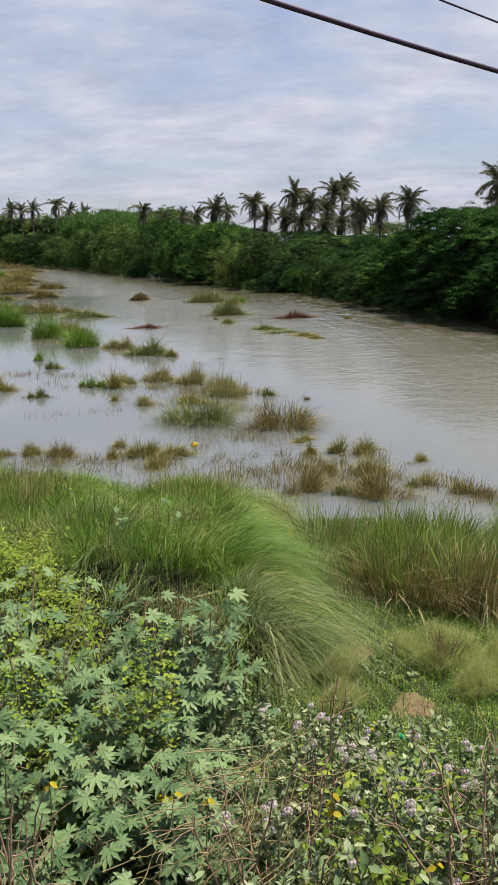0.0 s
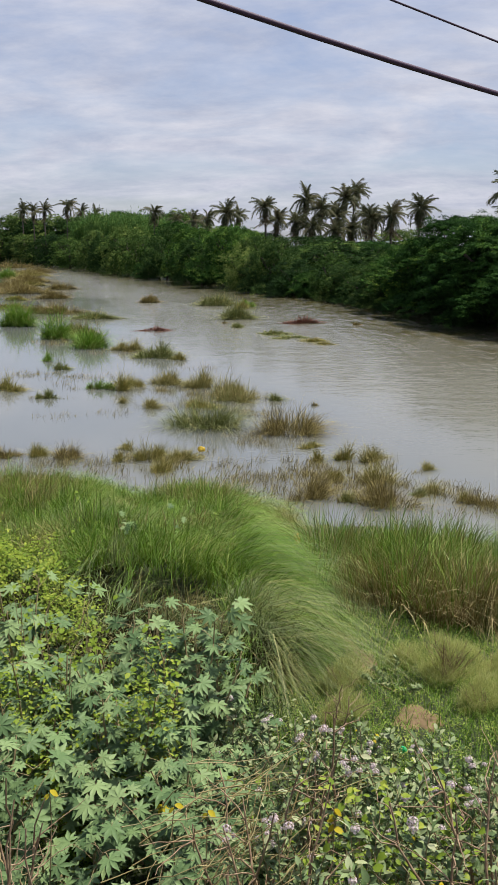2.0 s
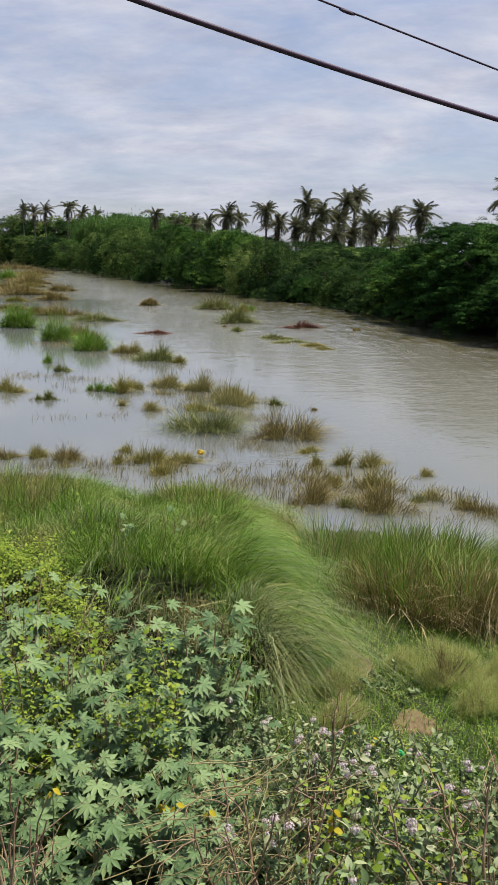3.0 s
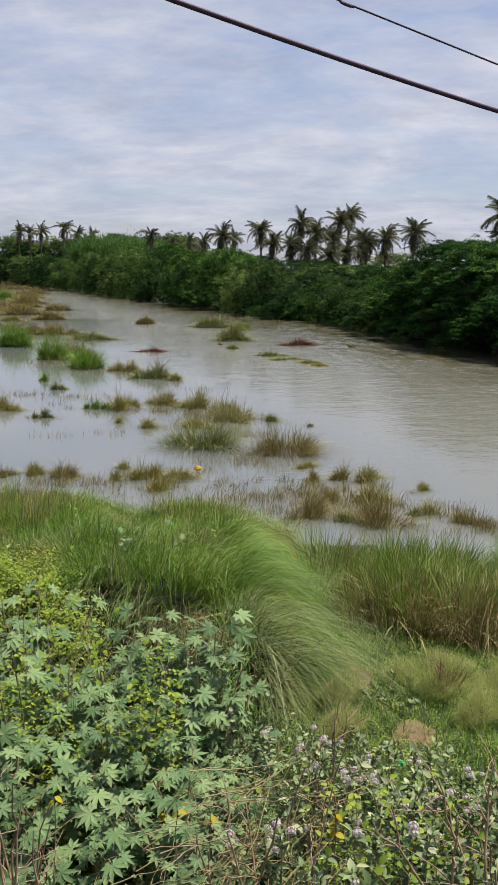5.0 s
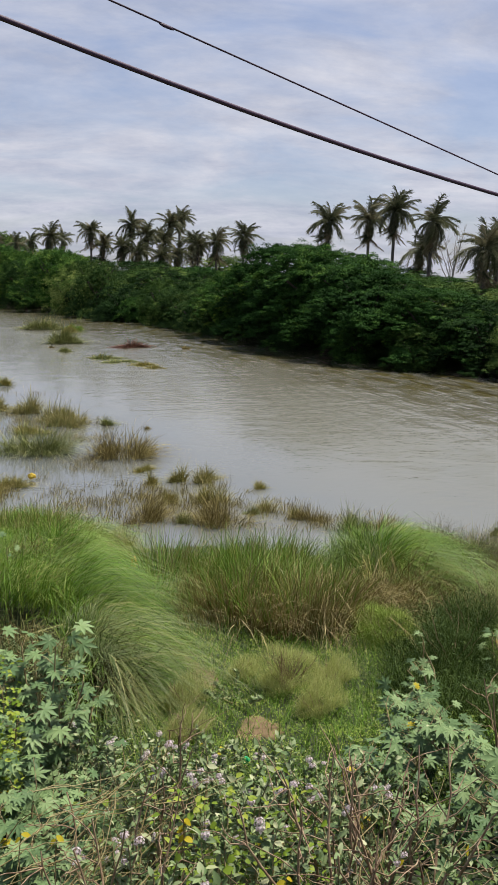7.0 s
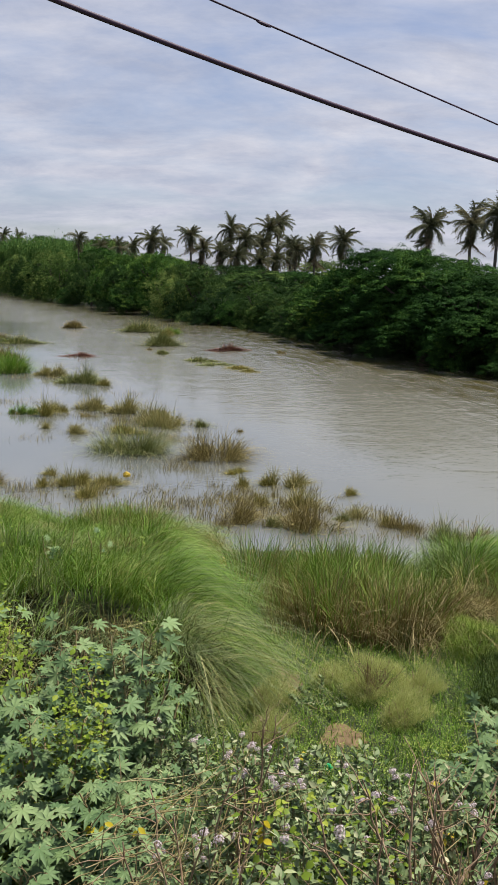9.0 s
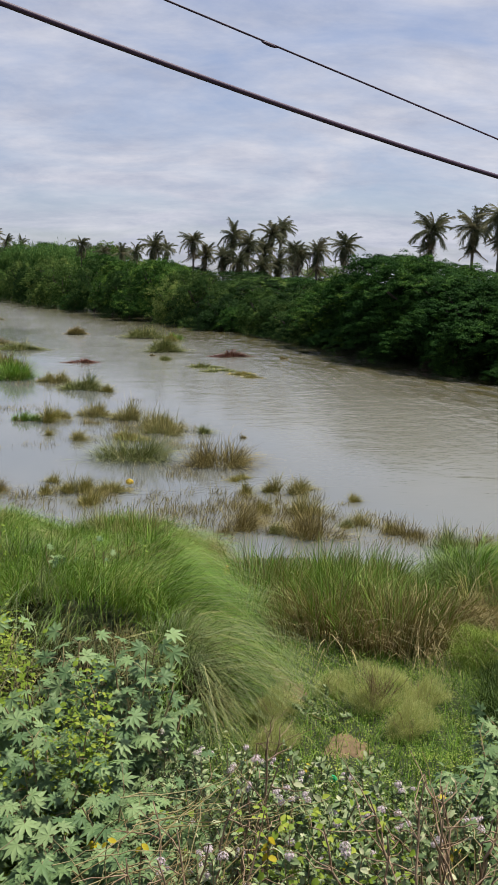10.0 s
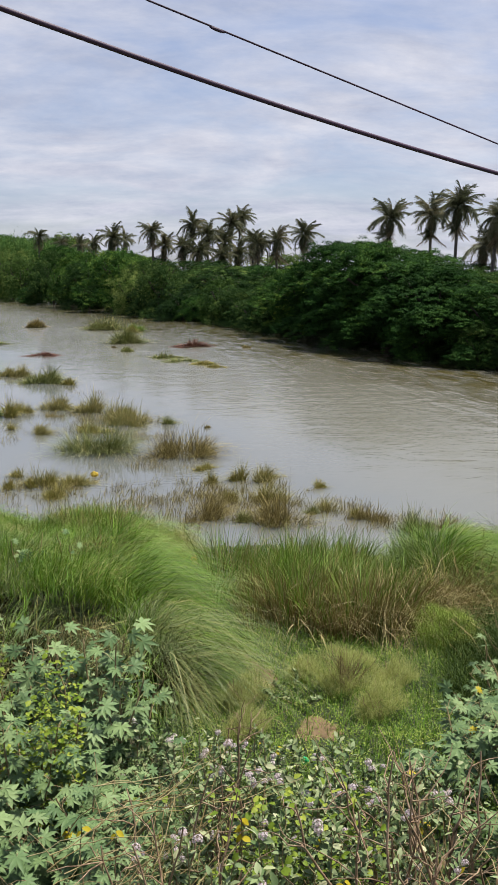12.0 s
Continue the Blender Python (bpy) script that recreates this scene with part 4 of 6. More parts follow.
MARSH = [
    # kind, x, y, width, height
    ("bright", -19.05, 67.7, 2.80, 1.80), ("bright", -13.91, 58.0, 1.63, 1.70), ("bright", -10.42, 52.5, 1.83, 1.33), ("brown", -12.67, 59.9, 2.40, 0.96), ("brown", -25.60, 88.0, 2.92, 0.70),
    ("brown", -21.24, 81.6, 1.84, 0.87), ("brown", -18.54, 80.7, 3.54, 1.07), ("green", -14.47, 74.6, 3.08, 0.84), ("yellow", -8.39, 51.3, 1.23, 0.48), ("yellow", -7.52, 51.0, 0.89, 0.68),
    ("green", -5.76, 47.7, 1.91, 1.02), ("olive", -4.39, 46.7, 0.69, 0.41), ("rust", -7.83, 63.5, 1.78, 0.38), ("brown", -12.20, 96.5, 1.79, 0.83), ("green", -4.45, 92.2, 4.39, 1.34),
    ("olive", -1.89, 86.8, 1.15, 0.80), ("green", -1.95, 74.1, 2.56, 1.33), ("green", -1.64, 66.0, 0.97, 0.35), ("brown", -2.75, 69.6, 0.42, 0.23), ("brown", -75.77, 266.9, 10.55, 2.81),
    ("brown", -55.65, 216.0, 7.12, 1.85), ("brown", -41.54, 154.7, 7.15, 1.53), ("brown", -32.32, 117.3, 6.52, 1.55), ("brown", -25.45, 104.9, 3.48, 1.11), ("brown", -29.73, 128.3, 3.39, 1.10),
    ("olive", -29.21, 101.7, 2.16, 0.61), ("bright", -51.85, 175.8, 3.25, 1.86), ("olive", -102.79, 347.8, 13.74, 2.06), ("brown", -39.61, 136.6, 4.52, 1.26), ("bright", -11.55, 46.1, 0.40, 0.40),
    ("green", -10.00, 43.0, 0.64, 0.52), ("olive", -10.77, 36.6, 1.04, 0.69), ("green", -9.12, 34.4, 0.42, 0.33), ("green", -8.52, 34.6, 0.47, 0.40), ("bright", -7.08, 36.9, 0.55, 0.40),
    ("bright", -6.58, 36.8, 0.50, 0.50), ("olive", -5.98, 36.5, 0.69, 0.89), ("olive", -5.44, 37.6, 0.81, 0.51), ("yellow", -4.11, 38.4, 1.29, 0.67), ("yellow", -2.53, 37.3, 1.20, 0.85),
    ("yellow", -1.49, 34.9, 1.08, 0.94), ("olive", -0.72, 34.9, 0.80, 0.75), ("yellow", -4.36, 32.4, 0.70, 0.83), ("yellow", -5.28, 33.4, 0.29, 0.45), ("green", -1.63, 29.1, 2.80, 1.26),
    ("olive", -2.43, 32.6, 1.32, 0.57), ("olive", -3.89, 25.5, 0.45, 0.42), ("olive", -3.05, 24.3, 0.96, 0.56), ("olive", -2.57, 22.9, 0.69, 0.47), ("olive", -2.17, 24.1, 0.76, 0.66),
    ("brown", -5.64, 24.5, 0.87, 0.50), ("olive", -6.62, 24.7, 0.68, 0.41), ("brown", -7.29, 24.5, 0.67, 0.40), ("olive", -3.94, 24.1, 0.43, 0.33), ("brown", 1.06, 28.0, 2.02, 1.03),
    ("green", 0.63, 33.9, 0.46, 0.64), ("brown", 2.24, 32.8, 0.22, 0.22), ("yellow", -0.72, 34.0, 1.29, 0.78), ("olive", 1.66, 25.7, 0.70, 0.31), ("olive", 1.69, 24.2, 0.56, 0.40),
    ("olive", 2.60, 24.2, 0.50, 0.56), ("yellow", 3.37, 24.2, 0.80, 0.56), ("brown", 1.31, 20.5, 1.10, 0.76), ("green", 2.18, 20.1, 0.61, 0.31), ("brown", 3.17, 19.8, 1.34, 0.82),
    ("olive", 3.23, 21.8, 0.75, 0.60), ("olive", 2.05, 22.0, 0.54, 0.51), ("yellow", 4.50, 20.9, 0.52, 0.66), ("olive", 4.73, 23.1, 0.38, 0.29), ("olive", 5.06, 20.2, 0.39, 0.36),
    ("green", 4.07, 20.5, 0.43, 0.20), ("brown", 5.58, 19.9, 0.88, 0.37), ("green", 6.21, 18.9, 0.87, 0.55), ("brown", 6.88, 18.7, 0.76, 0.46), ("olive", 7.48, 18.0, 0.66, 0.32),
    ("brown", 7.37, 16.2, 0.77, 0.56), ("brown", 7.97, 16.2, 0.63, 0.56), ("green", 9.57, 18.0, 0.51, 0.35), ("green", 8.34, 15.4, 0.47, 0.51), ("brown", 7.50, 14.4, 0.55, 0.44),
    ("brown", 6.98, 15.0, 0.56, 0.49), ("bright", -1.24, 89.1, 1.28, 0.75), ("green", 0.96, 60.7, 2.20, 0.40), ("green", 2.25, 58.2, 2.00, 0.30), ("olive", 3.65, 56.2, 1.72, 0.26),
    ("olive", 4.33, 54.4, 1.31, 0.18), ("rust", 3.71, 69.7, 2.12, 0.55), ("brown", 7.79, 67.8, 0.64, 0.23), ("bright", 26.85, 52.5, 1.67, 1.75), ("bright", 25.06, 51.4, 0.96, 1.11),
    ("brown", -46, 168, 8.0, 1.4), ("olive", -52, 190, 9.0, 1.6), ("brown", -42, 158, 5.0, 1.2), ("brown", -56, 204, 9.0, 1.5), ("brown", -36, 126, 5.5, 1.4), ("olive", -38, 142, 4.0, 1.0),
]
for i, row in enumerate(MARSH):
    tuft(*row, 500 + i)


def sparse_reeds():
    """Thin lone stems that stick out of the shallows between the clumps."""
    r = np.random.default_rng(12)
    spots = [(-5.4, 23.6, 2.2, 0.8, 330, 0.45), (-2.7, 24.0, 1.8, 1.1, 560, 0.5), (1.3, 22.6, 1.5, 1.5, 620, 0.5), (3.0, 22.0, 1.6, 1.6, 560, 0.5), (4.7, 20.6, 1.2, 0.8, 240, 0.4),
             (-0.3, 26.6, 1.6, 1.4, 330, 0.4), (-4.6, 36.4, 3.6, 0.9, 420, 0.4), (-1.8, 34.6, 1.8, 1.6, 360, 0.5), (-8.6, 39.8, 2.0, 1.6, 170, 0.35), (-5.2, 31.2, 1.8, 0.7, 60, 0.35),
             (-7.4, 30.6, 0.9, 0.5, 30, 0.45), (-0.2, 31.0, 1.6, 1.2, 260, 0.45), (-12.6, 55.2, 2.4, 1.2, 220, 0.6), (-8.0, 50.0, 2.4, 0.8, 200, 0.45), (-2.6, 43.6, 1.4, 0.7, 44, 0.3),
             (-9.0, 34.4, 1.0, 0.5, 80, 0.4), (6.0, 19.3, 1.4, 0.7, 330, 0.45), (7.9, 17.0, 1.1, 0.9, 260, 0.5), (5.0, 19.2, 1.0, 0.6, 110, 0.35), (0.6, 20.8, 2.0, 1.2, 420, 0.5), (-3.6, 22.6, 3.0, 1.0, 260, 0.45), (2.4, 21.4, 2.4, 1.6, 420, 0.5), (-2.8, 33.4, 2.4, 1.2, 240, 0.4), (-11.0, 41.0, 2.4, 1.6, 150, 0.4), (-0.8, 21.6, 1.6, 0.8, 240, 0.5)]
    h = Heap()
    for x, y, sx, sy, n, tall in spots:
        hubs = np.stack([x + r.normal(size=26) * sx * 0.5, y + r.normal(size=26) * sy * 0.5], 1)
        n = int(n * 2.4)
        k = r.integers(0, 26, n)
        base = np.stack([hubs[k, 0] + r.normal(size=n) * 0.16, hubs[k, 1] + r.normal(size=n) * 0.16, np.full(n, -0.05)], 1)
        lean = r.normal(size=(n, 2)) * 0.28 * tall + np.array([0.08, 0])
        h.add(*blades(base, tall * r.uniform(0.25, 1.0, n) * (0.6 + 0.4 * (k % 3) / 2), lean, np.full(n, 0.0095) * r.uniform(0.7, 1.4, n) * max(1, y / 30), r))
    return tagged(new("sparse_reeds", h.mesh("sparse_reeds", M_SEDGE)), "thin scattered olive reeds standing in still water", "reeds", kind="stuff")


sparse_reeds()

# ---- tall grass of the near bank ----
def inside(x, y, ring):
    """Which plan points lie in a ring."""
    ok = np.zeros(len(x), bool)
    for (x0, y0), (x1, y1) in zip(ring, ring[1:] + ring[:1]):
        cross = ((y0 > y) != (y1 > y)) & (x < (x1 - x0) * (y - y0) / (y1 - y0 + 1e-12) + x0)
        ok ^= cross
    return ok


def scatter(ring, n, r):
    xs, ys = [p[0] for p in ring], [p[1] for p in ring]
    x, y = r.uniform(min(xs), max(xs), n * 4), r.uniform(min(ys), max(ys), n * 4)
    k = np.flatnonzero(inside(x, y, ring))[:n]
    return x[k], y[k]


def tall_grass(name, label, ring, tussocks, per, tall, lean, mats, seed, wide=0.0125, wild=0.5):
    """A stand of tussocks; mats: (material, share) — one object each."""
    r = np.random.default_rng(seed)
    cx, cy = scatter(ring, tussocks, r)
    heaps = [Heap() for _ in mats]
    for i in range(len(cx)):
        t = tall(cx[i], cy[i]) * r.uniform(0.55, 1.25)
        girth = r.uniform(0.22, 0.5)
        flow = np.array(lean(cx[i], cy[i])) * r.uniform(0.7, 1.3) + r.normal(size=2) * 0.2
        for (mat, share, rel, droop), heap in zip(mats, heaps):
            n = int(per * share * r.uniform(0.1, 1.9))
            a, q = r.uniform(0, 6.283, n), np.sqrt(r.uniform(0, 1, n))
            x, y = cx[i] + np.cos(a) * q * girth, cy[i] + np.sin(a) * q * girth
            base = np.stack([x, y, ground_z(x, y) - 0.05], 1)
            h = t * rel * r.uniform(0.6, 1.1, n)
            out = np.stack([np.cos(a), np.sin(a)], 1) * (q * wild * t)[:, None] + flow * (droop * h[:, None]) + r.normal(size=(n, 2)) * 0.2 * t
            heap.add(*blades(base, h, out, wide * r.uniform(0.6, 1.3, n), r, curl=1.6, sink=0.55))
    for (mat, *_), heap in zip(mats, heaps):
        tagged(new(name, heap.mesh(name, mat)), label, "tall grass", kind="stuff")


def edge_distance(x, y, ring):
    """Distance of plan points from a ring's outline."""
    best = np.full(len(x), 1e9)
    for (x0, y0), (x1, y1) in zip(ring, ring[1:] + ring[:1]):
        dx, dy = x1 - x0, y1 - y0
        t = np.clip(((x - x0) * dx + (y - y0) * dy) / (dx * dx + dy * dy), 0, 1)
        best = np.minimum(best, np.hypot(x - x0 - t * dx, y - y0 - t * dy))
    return best


def thatch(name, label, ring, tufts, per, rise, length, wind, mats, seed, wide=0.014, edge=1.2, loose=0.28, spread=0.26, keep=None, sink=0.78, swirly=1.0):
    """Matted grass over a raised heap of old growth: each tuft is of one tint and combed one way, down the heap's slope and with the wind."""
    r = np.random.default_rng(seed)
    cx, cy = scatter(ring, tufts, r)
    if keep:
        stay = r.uniform(0, 1, len(cx)) < keep(cx, cy)
        cx, cy = cx[stay], cy[stay]
    share = np.array([m[1] for m in mats], float)
    pick = r.choice(len(mats), len(cx), p=share / share.sum())
    heaps = [Heap() for _ in mats]

    def top(x, y):
        return rise(x, y) * smooth(0.0, edge, edge_distance(x, y, ring))

    lift = top(cx, cy)
    slope = np.stack([top(cx + 0.15, cy) - lift, top(cx, cy + 0.15) - lift], 1) / 0.15
    swirl = np.stack([np.sin(1.3 * cx + 0.7 * cy), np.cos(0.9 * cx - 1.6 * cy)], 1) * 0.26 * swirly
    for i in range(len(cx)):
        n = int(per * r.uniform(0.6, 1.4))
        a, q = r.uniform(0, 6.283, n), np.sqrt(r.uniform(0, 1, n)) * spread * r.uniform(0.6, 1.3)
        x, y = cx[i] + np.cos(a) * q, cy[i] + np.sin(a) * q
        sit = lift[i] + (x - cx[i]) * slope[i, 0] + (y - cy[i]) * slope[i, 1] - r.uniform(0, 0.35, n) * min(1, lift[i])
        base = np.stack([x, y, ground_z(x, y) + np.maximum(sit, -0.04)], 1)
        L = length * mats[pick[i]][2] * r.uniform(0.75, 1.25) * r.uniform(0.5, 1.15, n)
        way = np.array(wind) + swirl[i] - slope[i] * 0.85 + r.normal(size=2) * 0.24 * swirly
        lean = (way + r.normal(size=(n, 2)) * loose) * L[:, None]
        heaps[pick[i]].add(*blades(base, L, lean, wide * r.uniform(0.5, 1.5, n), r, curl=1.35, sink=sink, seg=3))
    for (mat, *_), heap in zip(mats, heaps):
        if heap.n:
            tagged(new(name, heap.mesh(name, mat)), label, "tall grass", kind="stuff")


MOUND = [(-9, 11.5), (-4.2, 11.0), (-2.6, 10.6), (-1.2, 10.1), (-0.1, 9.6), (0.45, 9.7), (0.68, 10.6), (0.75, 12.0), (0.45, 14.0), (0.35, 17.4), (-0.5, 18.9), (-3.0, 19.6), (-6.5, 20.6), (-11, 22.2), (-14, 23), (-14, 14)]


def mound_rise(x, y):
    return 0.42 + 0.55 * np.exp(-((x + 0.9) / 2.4) ** 2 - ((y - 12.6) / 2.4) ** 2) + 0.10 * np.sin(1.9 * x + 0.5 * y) + 0.08 * np.sin(2.7 * y - x)


thatch("tall_grass", "thick mound of long green grass combed over by the wind", MOUND, 800, 125, mound_rise, 0.66, (0.38, -0.16),
       [(M_GRASS, 0.5, 1.0), (M_GRASS_BRIGHT, 0.28, 0.95), (M_GRASS_DARK, 0.12, 1.05), (M_YELLOWISH, 0.05, 1.0), (M_BROWN, 0.05, 0.9)], 81, wide=0.012, edge=0.8, loose=0.42,
       keep=lambda x, y: np.where((edge_distance(x, y, MOUND) < 1.35) & (y < 12.7) & (x < -0.4), 0.04, 1.0))
tall_grass("tall_grass", "old dead stems rooted under the grass mound, mostly tinted dark as shade", MOUND, 190, 70,
           lambda x, y: 0.72, lambda x, y: (0.12, -0.05), [(M_THATCH_SHADE, 0.85, 1.0, 1.0), (M_BROWN, 0.15, 1.0, 1.0)], 82, 0.016)
# stems whose dark colour stands in for the shade below the overhang
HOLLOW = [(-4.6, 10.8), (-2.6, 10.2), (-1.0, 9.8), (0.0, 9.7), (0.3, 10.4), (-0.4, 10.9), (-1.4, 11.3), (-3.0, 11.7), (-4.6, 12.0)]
tall_grass("tall_grass", "matted dead stems under the overhanging grass, mostly tinted near-black as its shade", HOLLOW, 170, 80,
           lambda x, y: 0.86, lambda x, y: (0.10, -0.12), [(M_THATCH_SHADE, 0.86, 1.0, 1.0), (M_GRASS_DARK, 0.08, 1.05, 1.4), (M_GRASS_PALE, 0.06, 1.1, 1.8)], 92, 0.014)
FACE = [(-4.4, 10.9), (-2.6, 10.3), (-1.0, 9.8), (0.1, 9.7), (0.6, 10.3), (0.75, 11.6), (0.3, 11.5), (-0.3, 11.0), (-1.4, 11.2), (-3.0, 11.6), (-4.4, 12.0)]
thatch("arching_grass", "long pale grass blades arching down the shaded face of the mound", FACE, 60, 22,
       lambda x, y: 0.66 + 0 * x, 0.78, (0.30, -0.62), [(M_GRASS_PALE, 0.70, 1.0), (M_YELLOWISH, 0.08, 1.0), (M_GRASS_DARK, 0.22, 1.0)], 83, 0.009, 0.5, 0.5, 0.22, sink=0.95)
FLANK = [(-0.4, 10.8), (-0.3, 9.8), (0.1, 9.55), (0.5, 9.6), (0.68, 10.4), (0.75, 11.4), (0.3, 11.6)]
thatch("arching_grass", "grey-green grass hanging down the mound's flank to the bare soil", FLANK, 75, 50, lambda x, y: 0.55 + 0.12 * np.sin(3 * x + 2 * y), 0.62, (0.0, -0.42),
       [(M_GRASS, 0.3, 1.0), (M_GRASS_PALE, 0.45, 1.05), (M_GRASS_DARK, 0.25, 1.0)], 97, 0.009, 0.3, 0.34, 0.22, sink=0.98)
CREST = [(-4.2, 12.0), (-2.4, 11.4), (-0.8, 11.0), (0.4, 11.2), (0.35, 13.2), (-0.1, 15.5), (-2.5, 15.5), (-4.5, 14.5)]
thatch("arching_grass", "soft green blades combed over the crown of the mound", CREST, 190, 60, lambda x, y: mound_rise(x, y), 0.68, (0.36, -0.24),
       [(M_GRASS, 0.55, 1.0), (M_GRASS_PALE, 0.2, 1.0), (M_GRASS_BRIGHT, 0.25, 1.0)], 88, 0.010, 0.5, 0.36, 0.3)
STAND = [(1.3, 12.7), (2.4, 12.0), (3.4, 11.9), (4.4, 12.0), (5.3, 12.6), (6.2, 13.6), (6.5, 15.0), (6.0, 16.2), (4.8, 15.9), (3.2, 15.9), (1.5, 16.0), (0.85, 15.2), (0.9, 14.0)]
tall_grass("tall_grass", "upright stand of green grass with brown feet at the water's edge", STAND, 120, 150,
           lambda x, y: 1.05 if x < 4.4 else 0.62, lambda x, y: (0.10, -0.04),
           [(M_GRASS, 0.34, 1.0, 1.0), (M_GRASS_BRIGHT, 0.18, 1.06, 1.0), (M_OLIVE, 0.20, 0.92, 1.0), (M_YELLOWISH, 0.12, 0.95, 1.2), (M_BROWN, 0.20, 0.66, 1.2)], 84, 0.012, 0.28)
FOOT = [(1.4, 12.2), (2.4, 11.6), (3.4, 11.5), (4.5, 11.6), (5.4, 12.1), (6.4, 12.9), (6.2, 13.6), (5.0, 13.3), (3.2, 13.0), (1.6, 13.2)]
thatch("dry_grass", "withered brown stalks at the foot of the grass stand", FOOT, 160, 76, lambda x, y: 0.08 + 0 * x, 0.74, (0.10, -0.14),
       [(M_BROWN, 0.62, 1.0), (M_OLIVE, 0.20, 1.0), (M_GRASS_DARK, 0.18, 1.05)], 85, 0.011, 0.5, 0.22, 0.24, sink=0.45, swirly=0.6)
tall_grass("dry_grass", "single pale dead blades bent out of the grass stand", FOOT, 46, 14,
           lambda x, y: 1.15, lambda x, y: (0.25, -0.5), [(M_STRAW, 0.7, 1.0, 1.0), (M_YELLOWISH, 0.3, 1.0, 1.0)], 89, 0.017, 0.6)
REEDBED = [(6.3, 14.6), (7.6, 12.8), (10, 11.4), (11.5, 11.6), (10.2, 13.8), (8.6, 15.4), (7.6, 16.8), (6.6, 17.6)]
thatch("reeds", "grey and brown withered reeds along the water's edge", REEDBED, 200, 74, lambda x, y: 0.05 + 0 * x, 0.85, (0.22, -0.05),
       [(M_REED, 0.74, 1.0), (M_BROWN, 0.12, 1.0), (M_GRASS_DARK, 0.14, 1.0)], 86, 0.010, 0.4, 0.3, 0.28, sink=0.45)
BEND = [(4.3, 12.9), (5.2, 12.5), (6.1, 13.0), (6.4, 14.2), (6.0, 15.6), (4.4, 15.4)]
thatch("arching_grass", "pale green grass blown over to one side", BEND, 130, 110, lambda x, y: 0.82 + 0 * x, 0.86, (0.95, -0.26),
       [(M_GRASS, 0.45, 1.0), (M_GRASS_PALE, 0.25, 1.0), (M_GRASS_BRIGHT, 0.3, 1.0)], 87, 0.011, 0.9, 0.34, 0.24)
HANG = [(3.3, 12.0), (4.2, 11.8), (5.3, 12.0), (6.0, 12.7), (5.4, 13.1), (4.3, 12.7), (3.4, 12.7)]
thatch("dry_grass", "pale dead grass hanging over a dark hollow in the stand", HANG, 60, 24, lambda x, y: 0.5 + 0 * x, 0.8, (0.15, -0.6),
       [(M_STRAW, 0.45, 1.0), (M_BROWN, 0.4, 1.0), (M_OLIVE, 0.15, 1.0)], 98, 0.009, 0.3, 0.4, 0.22, sink=0.9)
BACK = [(-2.2, 17.4), (-0.1, 16.6), (0.55, 16.4), (0.7, 17.8), (0.1, 19.2), (-1.2, 19.6), (-2.6, 19.2)]
thatch("dry_grass", "yellowing olive grass behind the mound at the water's edge", BACK, 90, 80, lambda x, y: 0.42 + 0 * x, 0.75, (0.5, -0.1),
       [(M_OLIVE, 0.45, 1.0), (M_GRASS, 0.3, 1.0), (M_YELLOWISH, 0.12, 1.0), (M_BROWN, 0.13, 1.0)], 90, 0.010, 0.7, 0.25)
CORNER = [(-6.2, 16.6), (-4.2, 15.8), (-3.2, 16.6), (-3.6, 19.0), (-5.6, 20.0), (-7.4, 20.0)]
thatch("dry_grass", "straw-coloured and green grass at the water's edge", CORNER, 70, 76, lambda x, y: 0.45 + 0 * x, 0.85, (0.3, -0.1),
       [(M_OLIVE, 0.40, 1.0), (M_GRASS, 0.35, 1.0), (M_BROWN, 0.10, 1.0), (M_STRAW, 0.15, 1.0)], 91, 0.010, 0.7, 0.3)

# ---- low weeds of the clearing and the slope ----
CLEARING = [(0.6, 12.4), (1.4, 12.6), (2.4, 11.9), (4.4, 11.8), (5.6, 12.4), (7.2, 12.4), (9, 11), (9, 8.5), (6.5, 7.2), (4, 5.6), (1.6, 6.4), (0.2, 8.2), (0.3, 10.2)]


def bare(x, y):
    """1 where the soil lies bare: two worn patches and the strip between them."""
    x, y = np.asarray(x), np.asarray(y)
    a = np.exp(-((x - 1.85) / 0.24) ** 2 - ((y - 8.75) / 0.34) ** 2)
    b = np.exp(-((x - 1.42) / 0.24) ** 2 - ((y - 10.4) / 0.7) ** 2)
    return np.clip(0.85 * a + 0.75 * b, 0, 1)


def soil_patch(cx, cy, rx, ry, seed):
    """A thin worn patch of bare earth that follows the ground, with a ragged rim."""
    r = np.random.default_rng(seed)
    rings, sides = 9, 40
    rag = 1 + 0.25 * np.sin(np.arange(sides) * 2 * np.pi / sides * 3 + r.uniform(0, 6)) + r.normal(size=sides) * 0.09
    v = []
    for k in range(rings + 1):
        q = k / rings
        a = np.arange(sides) * 2 * np.pi / sides
        x, y = cx + np.cos(a) * rx * q * rag, cy + np.sin(a) * ry * q * rag
        v.append(np.stack([x, y, ground_z(x, y) + 0.014 - 0.03 * q ** 3], 1))
    i, j = np.meshgrid(np.arange(rings), np.arange(sides), indexing="ij")
    n = (j + 1) % sides
    f = np.stack([i * sides + j, (i + 1) * sides + j, (i + 1) * sides + n, i * sides + n], -1).reshape(-1, 4)
    return tagged(new("soil_patch", sheet_mesh("soil_patch", np.concatenate(v), f, M_SOIL, True)), "bare patch of reddish sandy soil", "soil", kind="structure")


M_SOIL = bare_soil_material()
soil_patch(1.85, 8.75, 0.26, 0.40, 1)
soil_patch(1.42, 10.3, 0.24, 0.75, 2)


